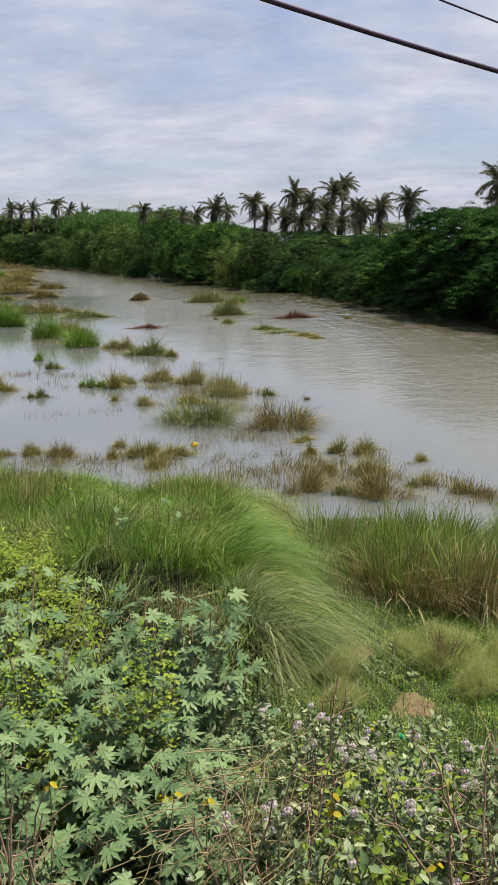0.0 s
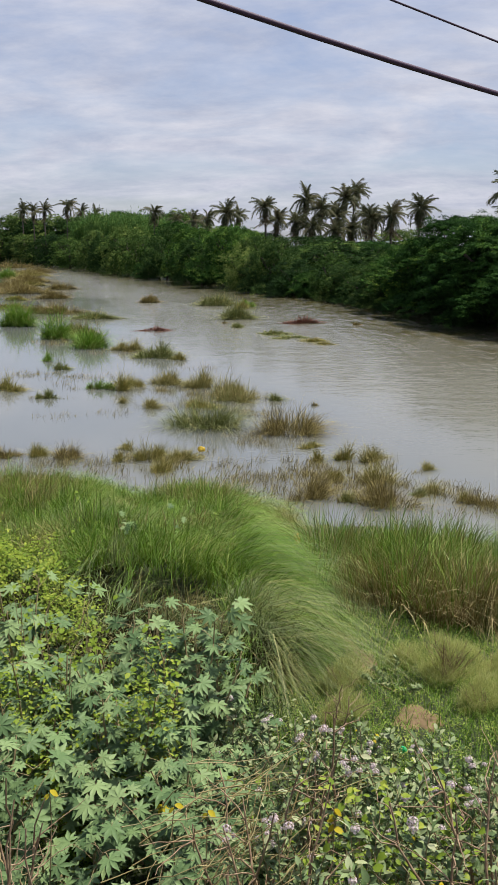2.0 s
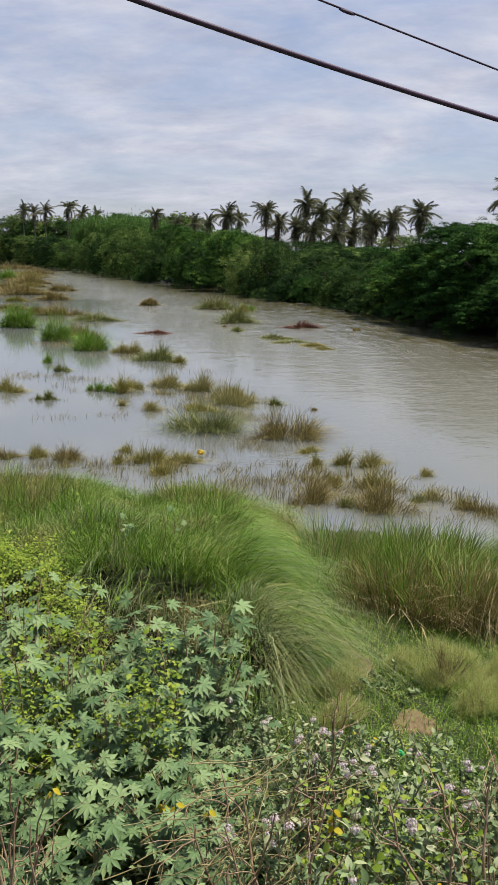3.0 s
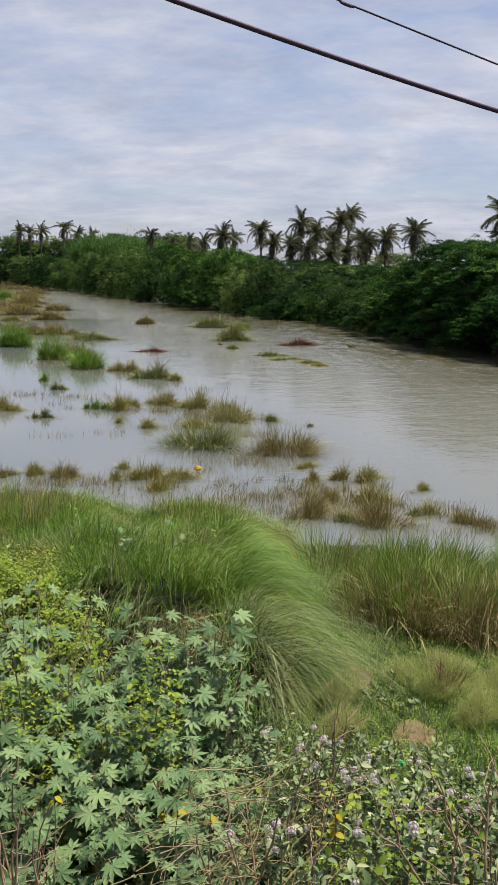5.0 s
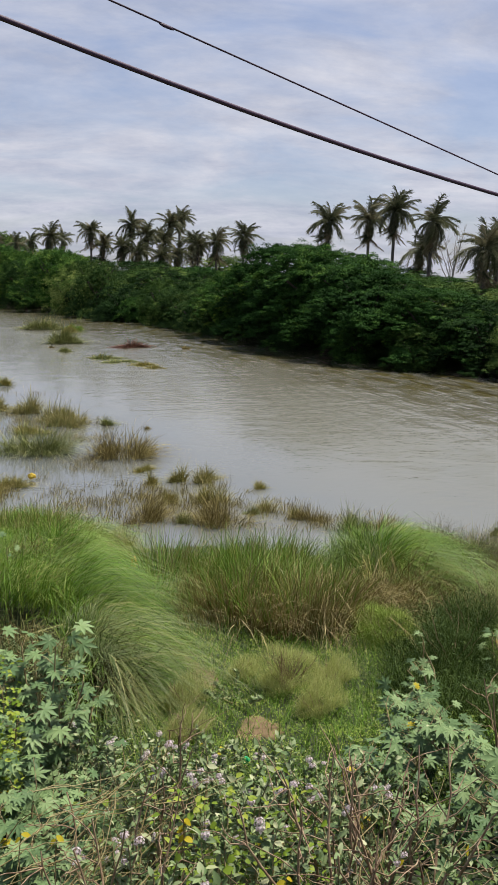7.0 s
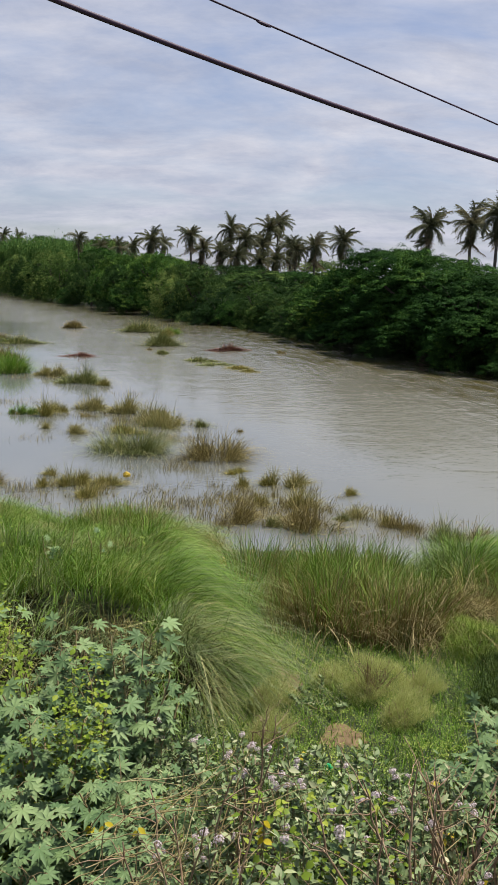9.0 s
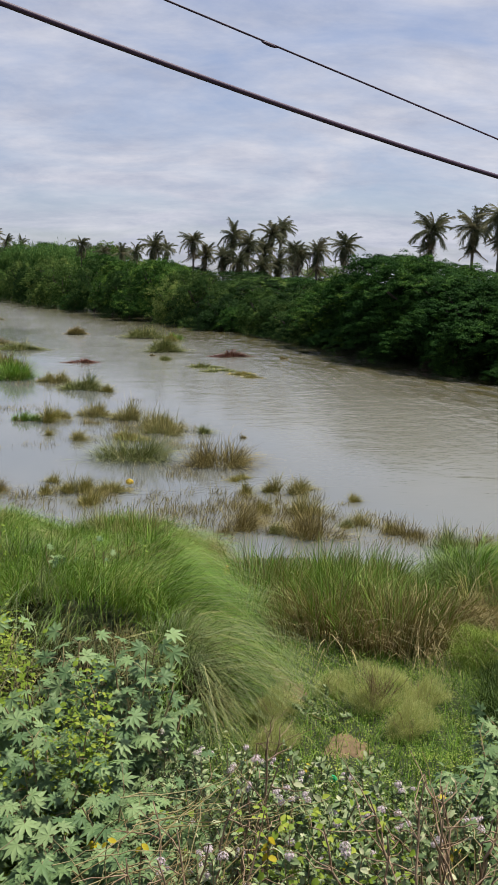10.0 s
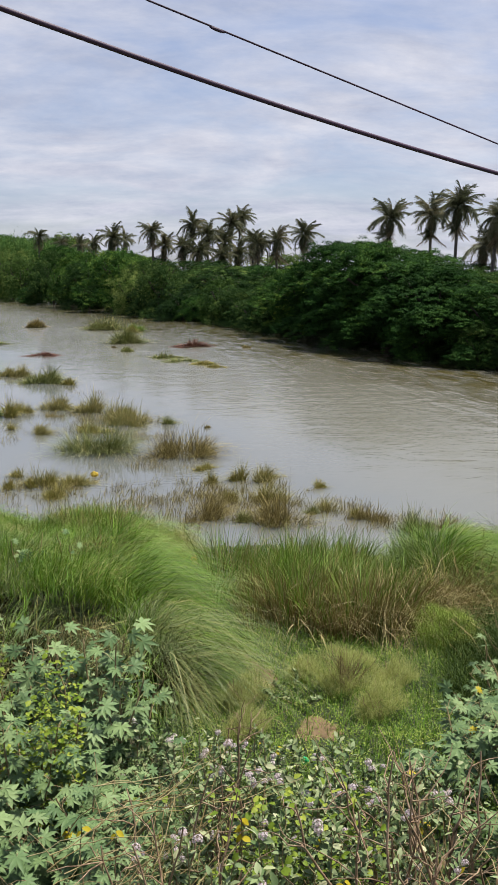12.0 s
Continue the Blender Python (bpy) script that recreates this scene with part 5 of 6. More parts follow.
def weeds(name, label, ring, n, size, mat, seed, tall=0.16, blade_n=0, blade_mat=None, blade_tall=(0.08, 0.30)):
    r = np.random.default_rng(seed)
    x, y = scatter(ring, n, r)
    keep = r.uniform(0, 1, len(x)) > bare(x, y) * 0.97
    x, y = x[keep], y[keep]
    bump = np.array([noise.noise((u * 1.3, v * 1.3, 3)) for u, v in zip(x, y)])
    z = ground_z(x, y) + r.uniform(0, 1, len(x)) ** 1.5 * tall * (1 + 1.6 * np.clip(bump, -0.5, 1))
    m = len(x)
    s = size * r.uniform(0.55, 1.5, m)
    a = r.uniform(0, 6.283, m)
    way = np.stack([np.cos(a), np.sin(a), r.uniform(-0.5, 0.9, m)], 1)
    up = np.array([0, 0, 1.0]) + r.normal(size=(m, 3)) * 0.4
    tagged(new(name, Heap().add(*oval_leaves(np.stack([x, y, z], 1), way, up, s, s * r.uniform(0.4, 0.75, m))).mesh(name, mat, True)), label, "weeds", kind="stuff")
    if blade_n:
        x, y = scatter(ring, blade_n, r)
        keep = r.uniform(0, 1, len(x)) > bare(x, y)
        x, y = x[keep], y[keep]
        m = len(x)
        h = r.uniform(*blade_tall, m)
        tagged(new("short_grass", Heap().add(*blades(np.stack([x, y, ground_z(x, y) - 0.02], 1), h, r.normal(size=(m, 2)) * 0.5 * h[:, None], r.uniform(0.005, 0.011, m), r)).mesh("short_grass", blade_mat)),
               "short green grass between the weeds", "grass", kind="stuff")


weeds("low_weeds", "low creeping green weeds over the clearing", CLEARING, 60000, 0.019, M_WEED, 91, 0.12, 30000, M_GRASS)
RIGHT = [(3.4, 9.0), (4.6, 11.8), (6.2, 12.4), (9.5, 11.2), (10, 8), (7, 6.8), (4.4, 7.2)]
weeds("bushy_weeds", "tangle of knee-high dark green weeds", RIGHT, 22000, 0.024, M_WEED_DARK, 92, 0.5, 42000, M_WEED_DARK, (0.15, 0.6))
SLOPE = [(-6, 9.6), (-3.6, 10.4), (-1.0, 9.6), (0.2, 9.0), (0.8, 8.0), (2.4, 7.0), (4.4, 7.4), (7, 7.0), (8, 6.2), (6.0, 4.8), (3.6, 3.4), (2.0, 2.9), (0.4, 2.6), (-3, 2.2), (-8, 1.5), (-8, 8)]
# leaf colour kept dark to paint in the shade between castor and milkweed
weeds("undergrowth", "dense mixed green undergrowth on the embankment slope, tinted dark for shaded gaps", SLOPE, 50000, 0.036, M_WEED_DARK, 93, 0.36)
weeds("pale_undergrowth", "pale grey-green leaves in the undergrowth", SLOPE, 5000, 0.045, M_MILK_LEAFLETS, 94, 0.5)

LIME_TOP = [(-2.6, 6.6), (-1.2, 6.0), (-0.5, 6.3), (-0.6, 7.4), (-1.4, 8.2), (-2.8, 8.6)]
weeds("lime_creeper", "mass of small lime-green creeper leaves among the castor stems", LIME_TOP, 17000, 0.042, M_LIME, 95, 1.2)
LIME_LOW = [(0.3, 4.0), (1.1, 3.8), (1.5, 4.6), (1.0, 5.4), (0.4, 5.2)]
weeds("lime_creeper", "mass of small lime-green creeper leaves between milkweed stems", LIME_LOW, 1500, 0.045, M_LIME, 96, 0.72)


def feather_shrub(x, y, height, width, seed, mat, label, twigs=None):
    """A soft shrub of very fine upright sprays."""
    r = np.random.default_rng(seed)
    n = int(7000 * width)
    d = r.normal(size=(n, 3))
    d /= np.linalg.norm(d, axis=1)[:, None]
    q = r.uniform(0.1, 1, n) ** 0.45
    base = d * q[:, None] * np.array([width / 2, width / 2, height * 0.5]) + np.array([0, 0, height * 0.42])
    base += np.array([noise.noise_vector(Vector(v * 4)) for v in base]) * 0.16
    base[:, 2] = np.clip(base[:, 2], 0, None)
    h = r.uniform(0.05, 0.16, n)
    out = d[:, :2] * 0.05 + r.normal(size=(n, 2)) * 0.07
    ob = thing("feathery_shrub", label, "shrub", "", (x, y, gz(x, y) - 0.02))
    part("foliage", Heap().add(*blades(base, h, out, r.uniform(0.0025, 0.0055, n), r, seg=2)).mesh("foliage", mat), ob)
    heap = Heap()
    for k in range(twigs or 9):
        b = r.uniform(0, 6.283)
        q = 0.4 if not twigs else r.uniform(0.1, 0.42)
        tip = (math.cos(b) * width * q, math.sin(b) * width * q - 0.12 * bool(twigs), height * r.uniform(0.7, 1.05))
        heap.add(*tube(wander((0, 0, 0), tip, 0.05, 6, r), np.linspace(0.007, 0.0025, 6), 5))
    part("woody_core", heap.mesh("woody_core", M_TWIG, True), ob)
    return ob


feather_shrub(2.42, 9.75, 0.60, 0.82, 1, M_FEATHER, "soft yellow-green feathery shrub with a dry twiggy heart", 60)
feather_shrub(2.62, 8.95, 0.40, 0.50, 2, M_FEATHER, "rounded yellow-green feathery shrub")
feather_shrub(1.95, 10.2, 0.30, 0.36, 3, M_FEATHER, "soft yellow-green feathery shrub")
feather_shrub(3.05, 9.75, 0.38, 0.46, 4, M_FEATHER, "soft yellow-green feathery shrub")
feather_shrub(1.12, 9.5, 0.36, 0.45, 5, M_FEATHER, "pale feathery weed beside the grass mound")
feather_shrub(1.02, 10.7, 0.28, 0.32, 6, M_FEATHER, "pale feathery weed beside the grass mound")
feather_shrub(1.05, 8.8, 0.34, 0.45, 7, M_FEATHER, "pale feathery weed beside bare soil")
feather_shrub(5.3, 10.6, 0.9, 1.1, 8, M_WEED_DARK, "fine dark green feathery shrub")
feather_shrub(6.1, 11.2, 0.9, 1.2, 9, M_GRASS_DARK, "fine green feathery shrub near the reeds")
feather_shrub(4.7, 9.9, 0.7, 1.0, 10, M_WEED_DARK, "fine dark green feathery shrub")
feather_shrub(6.6, 9.9, 0.9, 1.2, 11, M_WEED_DARK, "fine dark green feathery shrub")
feather_shrub(4.1, 10.9, 0.6, 0.8, 12, M_WEED, "fine green feathery shrub in the clearing")
feather_shrub(5.5, 9.4, 0.7, 0.9, 13, M_WEED, "fine green feathery shrub in the clearing")
feather_shrub(6.4, 10.6, 0.8, 0.9, 14, M_FEATHER, "soft yellow-green feathery shrub")


# ---- castor plants ----
def star_leaf(seed, mat, lobes=8):
    """A castor leaf: pointed lobes round the stalk's end at the origin, cupped and drooping; about 1 across."""
    r = np.random.default_rng(seed)
    bm = bmesh.new()
    mid = bm.verts.new((0, 0, 0.0))
    spread = np.radians(np.linspace(-140, 140, lobes))
    valleys, tips = [], []
    for i in range(lobes + 1):
        a = spread[0] - 0.25 if i == 0 else spread[-1] + 0.25 if i == lobes else (spread[i - 1] + spread[i]) / 2
        q = 0.19 if 0 < i < lobes else 0.12
        valleys.append(bm.verts.new((math.sin(a) * q, math.cos(a) * q, 0.035)))
    for i, a in enumerate(spread):
        L = (0.62 - 0.30 * abs(a / 2.44) ** 1.3) * r.uniform(0.9, 1.08)
        drop = -0.25 * L * L * r.uniform(0.3, 1.6)
        wide = 0.072 + 0.028 * r.uniform()

        def spot(d, s, z):
            return bm.verts.new((math.sin(a) * d + math.cos(a) * s, math.cos(a) * d - math.sin(a) * s, z))

        lo, ri = spot(L * 0.52, -wide, drop * 0.3 + 0.03), spot(L * 0.52, wide, drop * 0.3 + 0.03)
        rib = spot(L * 0.55, 0, drop * 0.3)
        tip = spot(L, 0, drop)
        bm.faces.new((mid, valleys[i], lo, rib))
        bm.faces.new((mid, rib, ri, valleys[i + 1]))
        bm.faces.new((lo, tip, rib))
        bm.faces.new((rib, tip, ri))
    for face in bm.faces:
        face.smooth = True
    me = bpy.data.meshes.new("leaf")
    bm.to_mesh(me)
    bm.free()
    me.materials.append(mat)
    return me


def oval_leaf(mat, name="leaf", wide=0.5, tip=0.12, heart=0.0):
    """A pointed oval leaf along +y, one long, folded a little along its rib; heart: notch at its foot."""
    bm = bmesh.new()
    ys = [0.0, 0.12, 0.35, 0.6, 0.82, 1.0]
    ws = [0.04 + heart * 0.5, 0.26 + heart * 0.3, 0.48, 0.46, 0.26, 0.0]
    rib, left, right = [], [], []
    for k, (y, w) in enumerate(zip(ys, ws)):
        z = -0.22 * y * y
        back = -heart * 0.22 if k == 0 else 0
        rib.append(bm.verts.new((0, y, z)))
        if w > 0:
            left.append(bm.verts.new((-w * wide, y + back, z + 0.10 * w)))
            right.append(bm.verts.new((w * wide, y + back, z + 0.10 * w)))
    for k in range(4):
        bm.faces.new((rib[k], left[k], left[k + 1], rib[k + 1]))
        bm.faces.new((rib[k], rib[k + 1], right[k + 1], right[k]))
    bm.faces.new((rib[4], left[4], rib[5]))
    bm.faces.new((rib[4], rib[5], right[4]))
    for face in bm.faces:
        face.smooth = True
    me = bpy.data.meshes.new(name)
    bm.to_mesh(me)
    bm.free()
    me.materials.append(mat)
    return me


STAR = [star_leaf(i, M_CASTOR) for i in range(4)]
STAR_YELLOW = star_leaf(9, M_CASTOR_YELLOW)


def leaf_shape(mesh):
    """Points and four-cornered faces of a leaf mesh; a triangle repeats its last corner's midpoint."""
    pts = [tuple(v.co) for v in mesh.vertices]
    quads = []
    for f in mesh.polygons:
        c = list(f.vertices)
        if len(c) == 3:
            mid = tuple((np.array(pts[c[2]]) + np.array(pts[c[0]])) / 2)
            pts.append(mid)
            c.append(len(pts) - 1)
        quads.append(c)
    return np.array(pts), np.array(quads)


STAR_SHAPES = [leaf_shape(m) for m in STAR]
OVAL = oval_leaf(M_MILK, wide=0.48)
OVAL_YELLOW = oval_leaf(M_CASTOR_YELLOW, "yellow_leaf", wide=0.55)
HEART = oval_leaf(M_LIME, wide=0.85, heart=0.5)


def castor(x, y, top, width, leaves, seed, leaf=0.22, yellow=1):
    """A castor plant: woody stems from one root, stalked star leaves to the height top."""
    r = np.random.default_rng(seed)
    base = gz(x, y)
    H = top - base
    ob = thing("castor_plant", "castor plant with grey-green star-shaped leaves on brown stems", "shrub", "castor plants", (x, y, base - 0.03))
    ends, heaps, borne = [], [], []
    for k in range(max(4, leaves // 8)):
        a, q = r.uniform(0, 6.283), math.sqrt(r.uniform(0.05, 1)) * width * 0.5
        tip = np.array([math.cos(a) * q, math.sin(a) * q, H * r.uniform(0.55, 0.98) * (1 - 0.25 * (q / (width * 0.5 + 1e-6)) ** 2)])
        p = wander((r.normal() * 0.05, r.normal() * 0.05, 0), tip, 0.06, 8, r)
        heaps.append(Heap().add(*tube(p, np.linspace(0.017, 0.006, 8), 6)))
        ends.append(p)
    for k in range(leaves):
        p = ends[k % len(ends)]
        u = r.uniform(0.4, 1.0) ** 0.7
        at = np.array([np.interp(u * 7, np.arange(8), p[:, j]) for j in range(3)])
        a = r.uniform(0, 6.283)
        size = leaf * r.uniform(0.6, 1.2)
        d = np.array([math.cos(a), math.sin(a), r.uniform(0.1, 0.9)])
        end = at + d * size * r.uniform(0.5, 1.0)
        heaps[k % len(ends)].add(*tube(np.stack([at, (at + end) / 2 + np.array([0, 0, 0.02]), end]), [0.0035, 0.003, 0.0025], 4))
        up = np.array([0, -0.55, 1.0]) + r.normal(size=3) * 0.30
        flat = np.array([d[0], d[1], -0.05 - 0.3 * r.uniform()])
        is_old = k < yellow
        borne.append((k % len(ends), STAR_YELLOW if is_old else STAR[int(r.integers(4))], "yellowed leaf" if is_old else "", along(flat, up, end, size * (0.7 if is_old else 1))))
    stems = [part("stem", h.mesh("stem", M_STEM, True), ob) for h in heaps]
    # the leaves deeper in the plant, too many to tell apart, in the darker shaded tint
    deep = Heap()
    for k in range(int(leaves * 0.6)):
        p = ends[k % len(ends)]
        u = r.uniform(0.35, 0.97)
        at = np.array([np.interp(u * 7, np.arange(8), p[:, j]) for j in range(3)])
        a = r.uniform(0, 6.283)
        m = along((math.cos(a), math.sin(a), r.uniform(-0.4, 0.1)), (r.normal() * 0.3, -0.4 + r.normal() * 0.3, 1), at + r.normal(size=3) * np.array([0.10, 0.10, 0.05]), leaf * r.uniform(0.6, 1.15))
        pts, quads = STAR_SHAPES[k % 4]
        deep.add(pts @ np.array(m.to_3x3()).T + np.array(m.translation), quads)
    tagged(part("foliage", deep.mesh("foliage", M_CASTOR_SHADED, True), ob), kind="stuff")
    for k, mesh, label, where in borne:
        part("leaf", mesh, stems[k], label, where)
    return ob


CASTORS = [
    # x, y, top, width, leaves, leaf size
    (-0.40, 7.3, 3.12, 1.0, 62, 0.25), (-1.0, 6.5, 2.65, 1.1, 70, 0.24), (-1.7, 6.9, 3.12, 1.3, 70, 0.27), (-1.15, 7.5, 3.1, 1.2, 66, 0.26), (-0.75, 6.9, 2.85, 1.1, 44, 0.25), (-0.5, 5.9, 2.55, 1.1, 66, 0.23), (-1.2, 5.5, 2.7, 1.2, 44, 0.24), (-1.9, 5.8, 2.95, 1.2, 50, 0.26),
    (-0.75, 4.6, 2.2, 1.0, 18, 0.21), (-1.35, 4.2, 2.3, 1.0, 18, 0.22), (-0.2, 5.0, 2.5, 0.9, 40, 0.2), (-2.3, 7.9, 3.25, 1.3, 60, 0.29), (-0.1, 6.6, 2.2, 0.8, 34, 0.2), (-2.3, 4.6, 2.5, 1.1, 24, 0.24), (-0.7, 3.9, 2.35, 0.8, 12, 0.2),
    (2.75, 6.6, 2.35, 1.2, 44, 0.24), (3.4, 6.3, 2.5, 1.2, 44, 0.24), (3.1, 5.4, 2.5, 1.2, 36, 0.23), (2.5, 5.5, 2.3, 1.0, 24, 0.21), (3.7, 5.4, 2.65, 1.2, 26, 0.24), (4.2, 6.9, 2.4, 1.3, 40, 0.26), (3.3, 7.6, 1.9, 0.9, 30, 0.22), (4.0, 8.8, 1.95, 0.8, 12, 0.19), (5.1, 9.3, 2.0, 0.8, 12, 0.20),
    (2.7, 4.6, 2.6, 0.9, 12, 0.20), (3.3, 4.5, 2.7, 1.0, 12, 0.21), (-1.8, 12.6, 2.8, 0.7, 14, 0.2), (-1.2, 12.8, 2.75, 0.5, 9, 0.18),
]
for i, (x, y, top, width, leaves, leaf) in enumerate(CASTORS):
    castor(x, y, top, width, int(leaves * (1.7 if x < 2 else 1.3)), 700 + i, leaf * 0.88, yellow=i % 2)


# ---- milkweed shrubs with pale lilac flower heads ----
def flower_head_mesh(seed):
    """A rounded cluster of small five-petalled flowers, one across."""
    r = np.random.default_rng(seed)
    h = Heap()
    for k in range(19):
        a, z = k * 2.39996, 0.5 - 0.8 * k / 19
        q = math.sqrt(max(0.05, 0.25 - z * z * 0.7))
        c = np.array([math.cos(a) * q, math.sin(a) * q, z * 0.7]) * r.uniform(0.55, 1.35)
        n = c / np.linalg.norm(c) + np.array([0, 0, 0.4])
        u = np.cross(n, r.normal(size=3))
        u /= np.linalg.norm(u)
        w = np.cross(n / np.linalg.norm(n), u)
        for j in range(5):
            b = j * 1.2566
            d = u * math.cos(b) + w * math.sin(b)
            e = -u * math.sin(b) + w * math.cos(b)
            nn = n / np.linalg.norm(n)
            h.add([c, c + d * 0.11 - e * 0.09 + nn * 0.03, c + d * 0.24 + nn * 0.05, c + d * 0.11 + e * 0.09 + nn * 0.03], [(0, 1, 2, 3)])
    return h.mesh("flower_head", M_FLOWER)


HEADS = [flower_head_mesh(i) for i in range(3)]


def milkweed(x, y, top, stems, seed, leaf=0.11, flowers=3, yellow=1):
    """A milkweed: upright stems with paired oval leaves and flower heads at the tips."""
    r = np.random.default_rng(seed)
    base = gz(x, y)
    ob = thing("milkweed_shrub", "milkweed shrub with dull green oval leaves and pale lilac flower heads", "shrub", "milkweed shrubs", (x, y, base - 0.03))
    H = top - base
    small = Heap()
    for k in range(stems):
        a, q = r.uniform(0, 6.283), math.sqrt(r.uniform(0.02, 1)) * 0.5
        tip = np.array([math.cos(a) * q, math.sin(a) * q, H * r.uniform(0.6, 1.0)])
        p = wander((r.normal() * 0.06, r.normal() * 0.06, 0), tip, 0.05, 8, r)
        stem = part("stem", Heap().add(*tube(p, np.linspace(0.008, 0.0035, 8), 5)).mesh("stem", M_STEM, True), ob)
        # the small leaves further down, too many to tell apart
        n = 46
        u = r.uniform(0.3, 1.0, n) * 7
        at = np.stack([np.interp(u, np.arange(8), p[:, j]) for j in range(3)], 1)
        b = r.uniform(0, 6.283, n)
        way = np.stack([np.cos(b), np.sin(b), r.uniform(0.2, 2.0, n)], 1)
        small.add(*oval_leaves(at, way, np.array([0, 0, 1.0]) + r.normal(size=(n, 3)) * 0.4, leaf * r.uniform(0.35, 0.95, n), leaf * r.uniform(0.16, 0.38, n)))
        pairs = int(r.integers(3, 6))
        for m in range(pairs):
            u = 1 - 0.075 * m * min(1.0, 1.0 / H) - 0.02
            at = np.array([np.interp(max(u, 0.1) * 7, np.arange(8), p[:, j]) for j in range(3)])
            b = a + m * 1.57
            for s in (0, math.pi):
                if r.uniform() < 0.15:
                    continue
                d = (math.cos(b + s), math.sin(b + s), r.uniform(-0.1, 1.5))
                mine = r.uniform() < 0.010 * yellow
                part("leaf", OVAL_YELLOW if mine else OVAL, stem, "yellow leaf" if mine else "", along(d, (0.5 * r.normal(), 0.5 * r.normal(), 1), at, leaf * r.uniform(0.45, 1.1) * (0.8 if mine else 1)))
        if k < flowers:
            for m in range(int(r.integers(1, 4))):
                at = p[-1] + r.normal(size=3) * np.array([0.035, 0.035, 0.025]) + np.array([0, 0, 0.02])
                part("flower_head", HEADS[m], stem, "pale lilac flower cluster", along((math.cos(m * 2), math.sin(m * 2), 0.2), (0, 0, 1), at, r.uniform(0.032, 0.052)))
    tagged(part("foliage", small.mesh("foliage", M_MILK_LEAFLETS, True), ob), kind="stuff")
    return ob


MILKWEEDS = [
    # x, y, top, stems, flowers
    (0.45, 6.3, 2.55, 9, 5), (0.85, 6.0, 2.45, 9, 4), (0.15, 5.4, 2.55, 8, 4), (0.6, 5.1, 2.75, 9, 4), (1.15, 5.5, 2.6, 9, 5), (1.5, 6.2, 2.3, 9, 5), (1.85, 5.6, 2.45, 8, 4),
    (0.3, 4.4, 2.95, 9, 4), (0.85, 4.4, 2.95, 9, 4), (1.35, 4.7, 2.85, 9, 4), (1.75, 4.4, 3.0, 8, 4), (-0.25, 4.1, 2.85, 7, 4), (0.1, 7.2, 1.95, 8, 5), (0.75, 7.1, 1.9, 8, 5),
    (1.35, 7.1, 1.75, 7, 5), (1.9, 6.9, 1.85, 7, 4), (2.3, 6.2, 2.1, 7, 4), (-0.2, 7.0, 2.1, 6, 3), (1.1, 3.8, 3.15, 7, 3), (0.55, 3.7, 3.1, 7, 3), (2.2, 3.9, 3.1, 7, 3), (-0.9, 7.9, 1.9, 7, 3),
    (0.05, 8.3, 1.55, 6, 3), (1.8, 9.45, 1.22, 0, 0),
]
for i, (x, y, top, stems, flowers) in enumerate(MILKWEEDS):
    milkweed(x, y, top, stems + 4, 800 + i, leaf=0.072 + 0.012 * (i % 3), flowers=max(0, flowers - 1), yellow=1)


def yellow_sprig(x, y, z, n, seed):
    """A stem with a few large yellowed leaves at its tip."""
    r = np.random.default_rng(seed)
    base, z = gz(x, y), z - 0.18
    ob = thing("yellowed_sprig", "thin stem with bright yellow withering leaves", "plant", "yellowed sprigs", (x, y, base - 0.03))
    p = wander((0, 0, 0), (0.03, 0, z - base), 0.03, 7, r)
    stem = part("stem", Heap().add(*tube(p, np.linspace(0.006, 0.003, 7), 5)).mesh("stem", M_STEM, True), ob)
    for k in range(n):
        a = k * 6.283 / n + r.uniform(-0.4, 0.4)
        part("leaf", OVAL_YELLOW, stem, where=along((math.cos(a), math.sin(a), r.uniform(-1.0, 0.1)), (r.normal() * 0.5, -0.5, 1), p[-1] - np.array([0, 0, 0.025 * k]), 0.07 * r.uniform(0.7, 1.2)))
    return ob


for i, (x, y, z, n) in enumerate([(0.52, 4.75, 3.0, 6), (-0.45, 4.97, 2.85, 2), (-0.22, 5.02, 2.85, 2), (-1.27, 5.07, 2.9, 2), (1.05, 4.3, 2.9, 2), (1.06, 4.8, 2.85, 3), (0.55, 3.92, 2.9, 3), (-0.08, 4.27, 2.85, 2), (1.2, 7.6, 1.7, 3), (1.75, 5.0, 2.75, 3), (2.0, 6.1, 2.3, 2)]):
    yellow_sprig(x, y, z, n, 900 + i)


# ---- vines and the lime-green bush ----
def vine(x, y, top, n, seed, leaf=0.046):
    r = np.random.default_rng(seed)
    base = gz(x, y)
    ob = thing("creeper_vine", "creeping vine with bright lime heart-shaped leaves", "vine", "creeper vines", (x, y, base - 0.02))
    for k in range(n):
        a = r.uniform(0, 6.283)
        q = r.uniform(0.02, 0.28)
        p = wander((math.cos(a) * q * 0.5, math.sin(a) * q * 0.5, 0), (math.cos(a) * q, math.sin(a) * q, (top - base) * r.uniform(0.5, 1)), 0.07, 8, r)
        runner = part("runner", Heap().add(*tube(p, 0.0025, 4)).mesh("runner", M_STEM, True), ob)
        for m in range(10):
            at = p[min(7, int(r.uniform(2, 8)))] + r.normal(size=3) * 0.05
            b = r.uniform(0, 6.283)
            part("leaf", HEART, runner, where=along((math.cos(b), math.sin(b) - 0.4, r.uniform(-0.6, 0.1)), (0, -0.6, 1), at, leaf * r.uniform(0.6, 1.3)))
    return ob


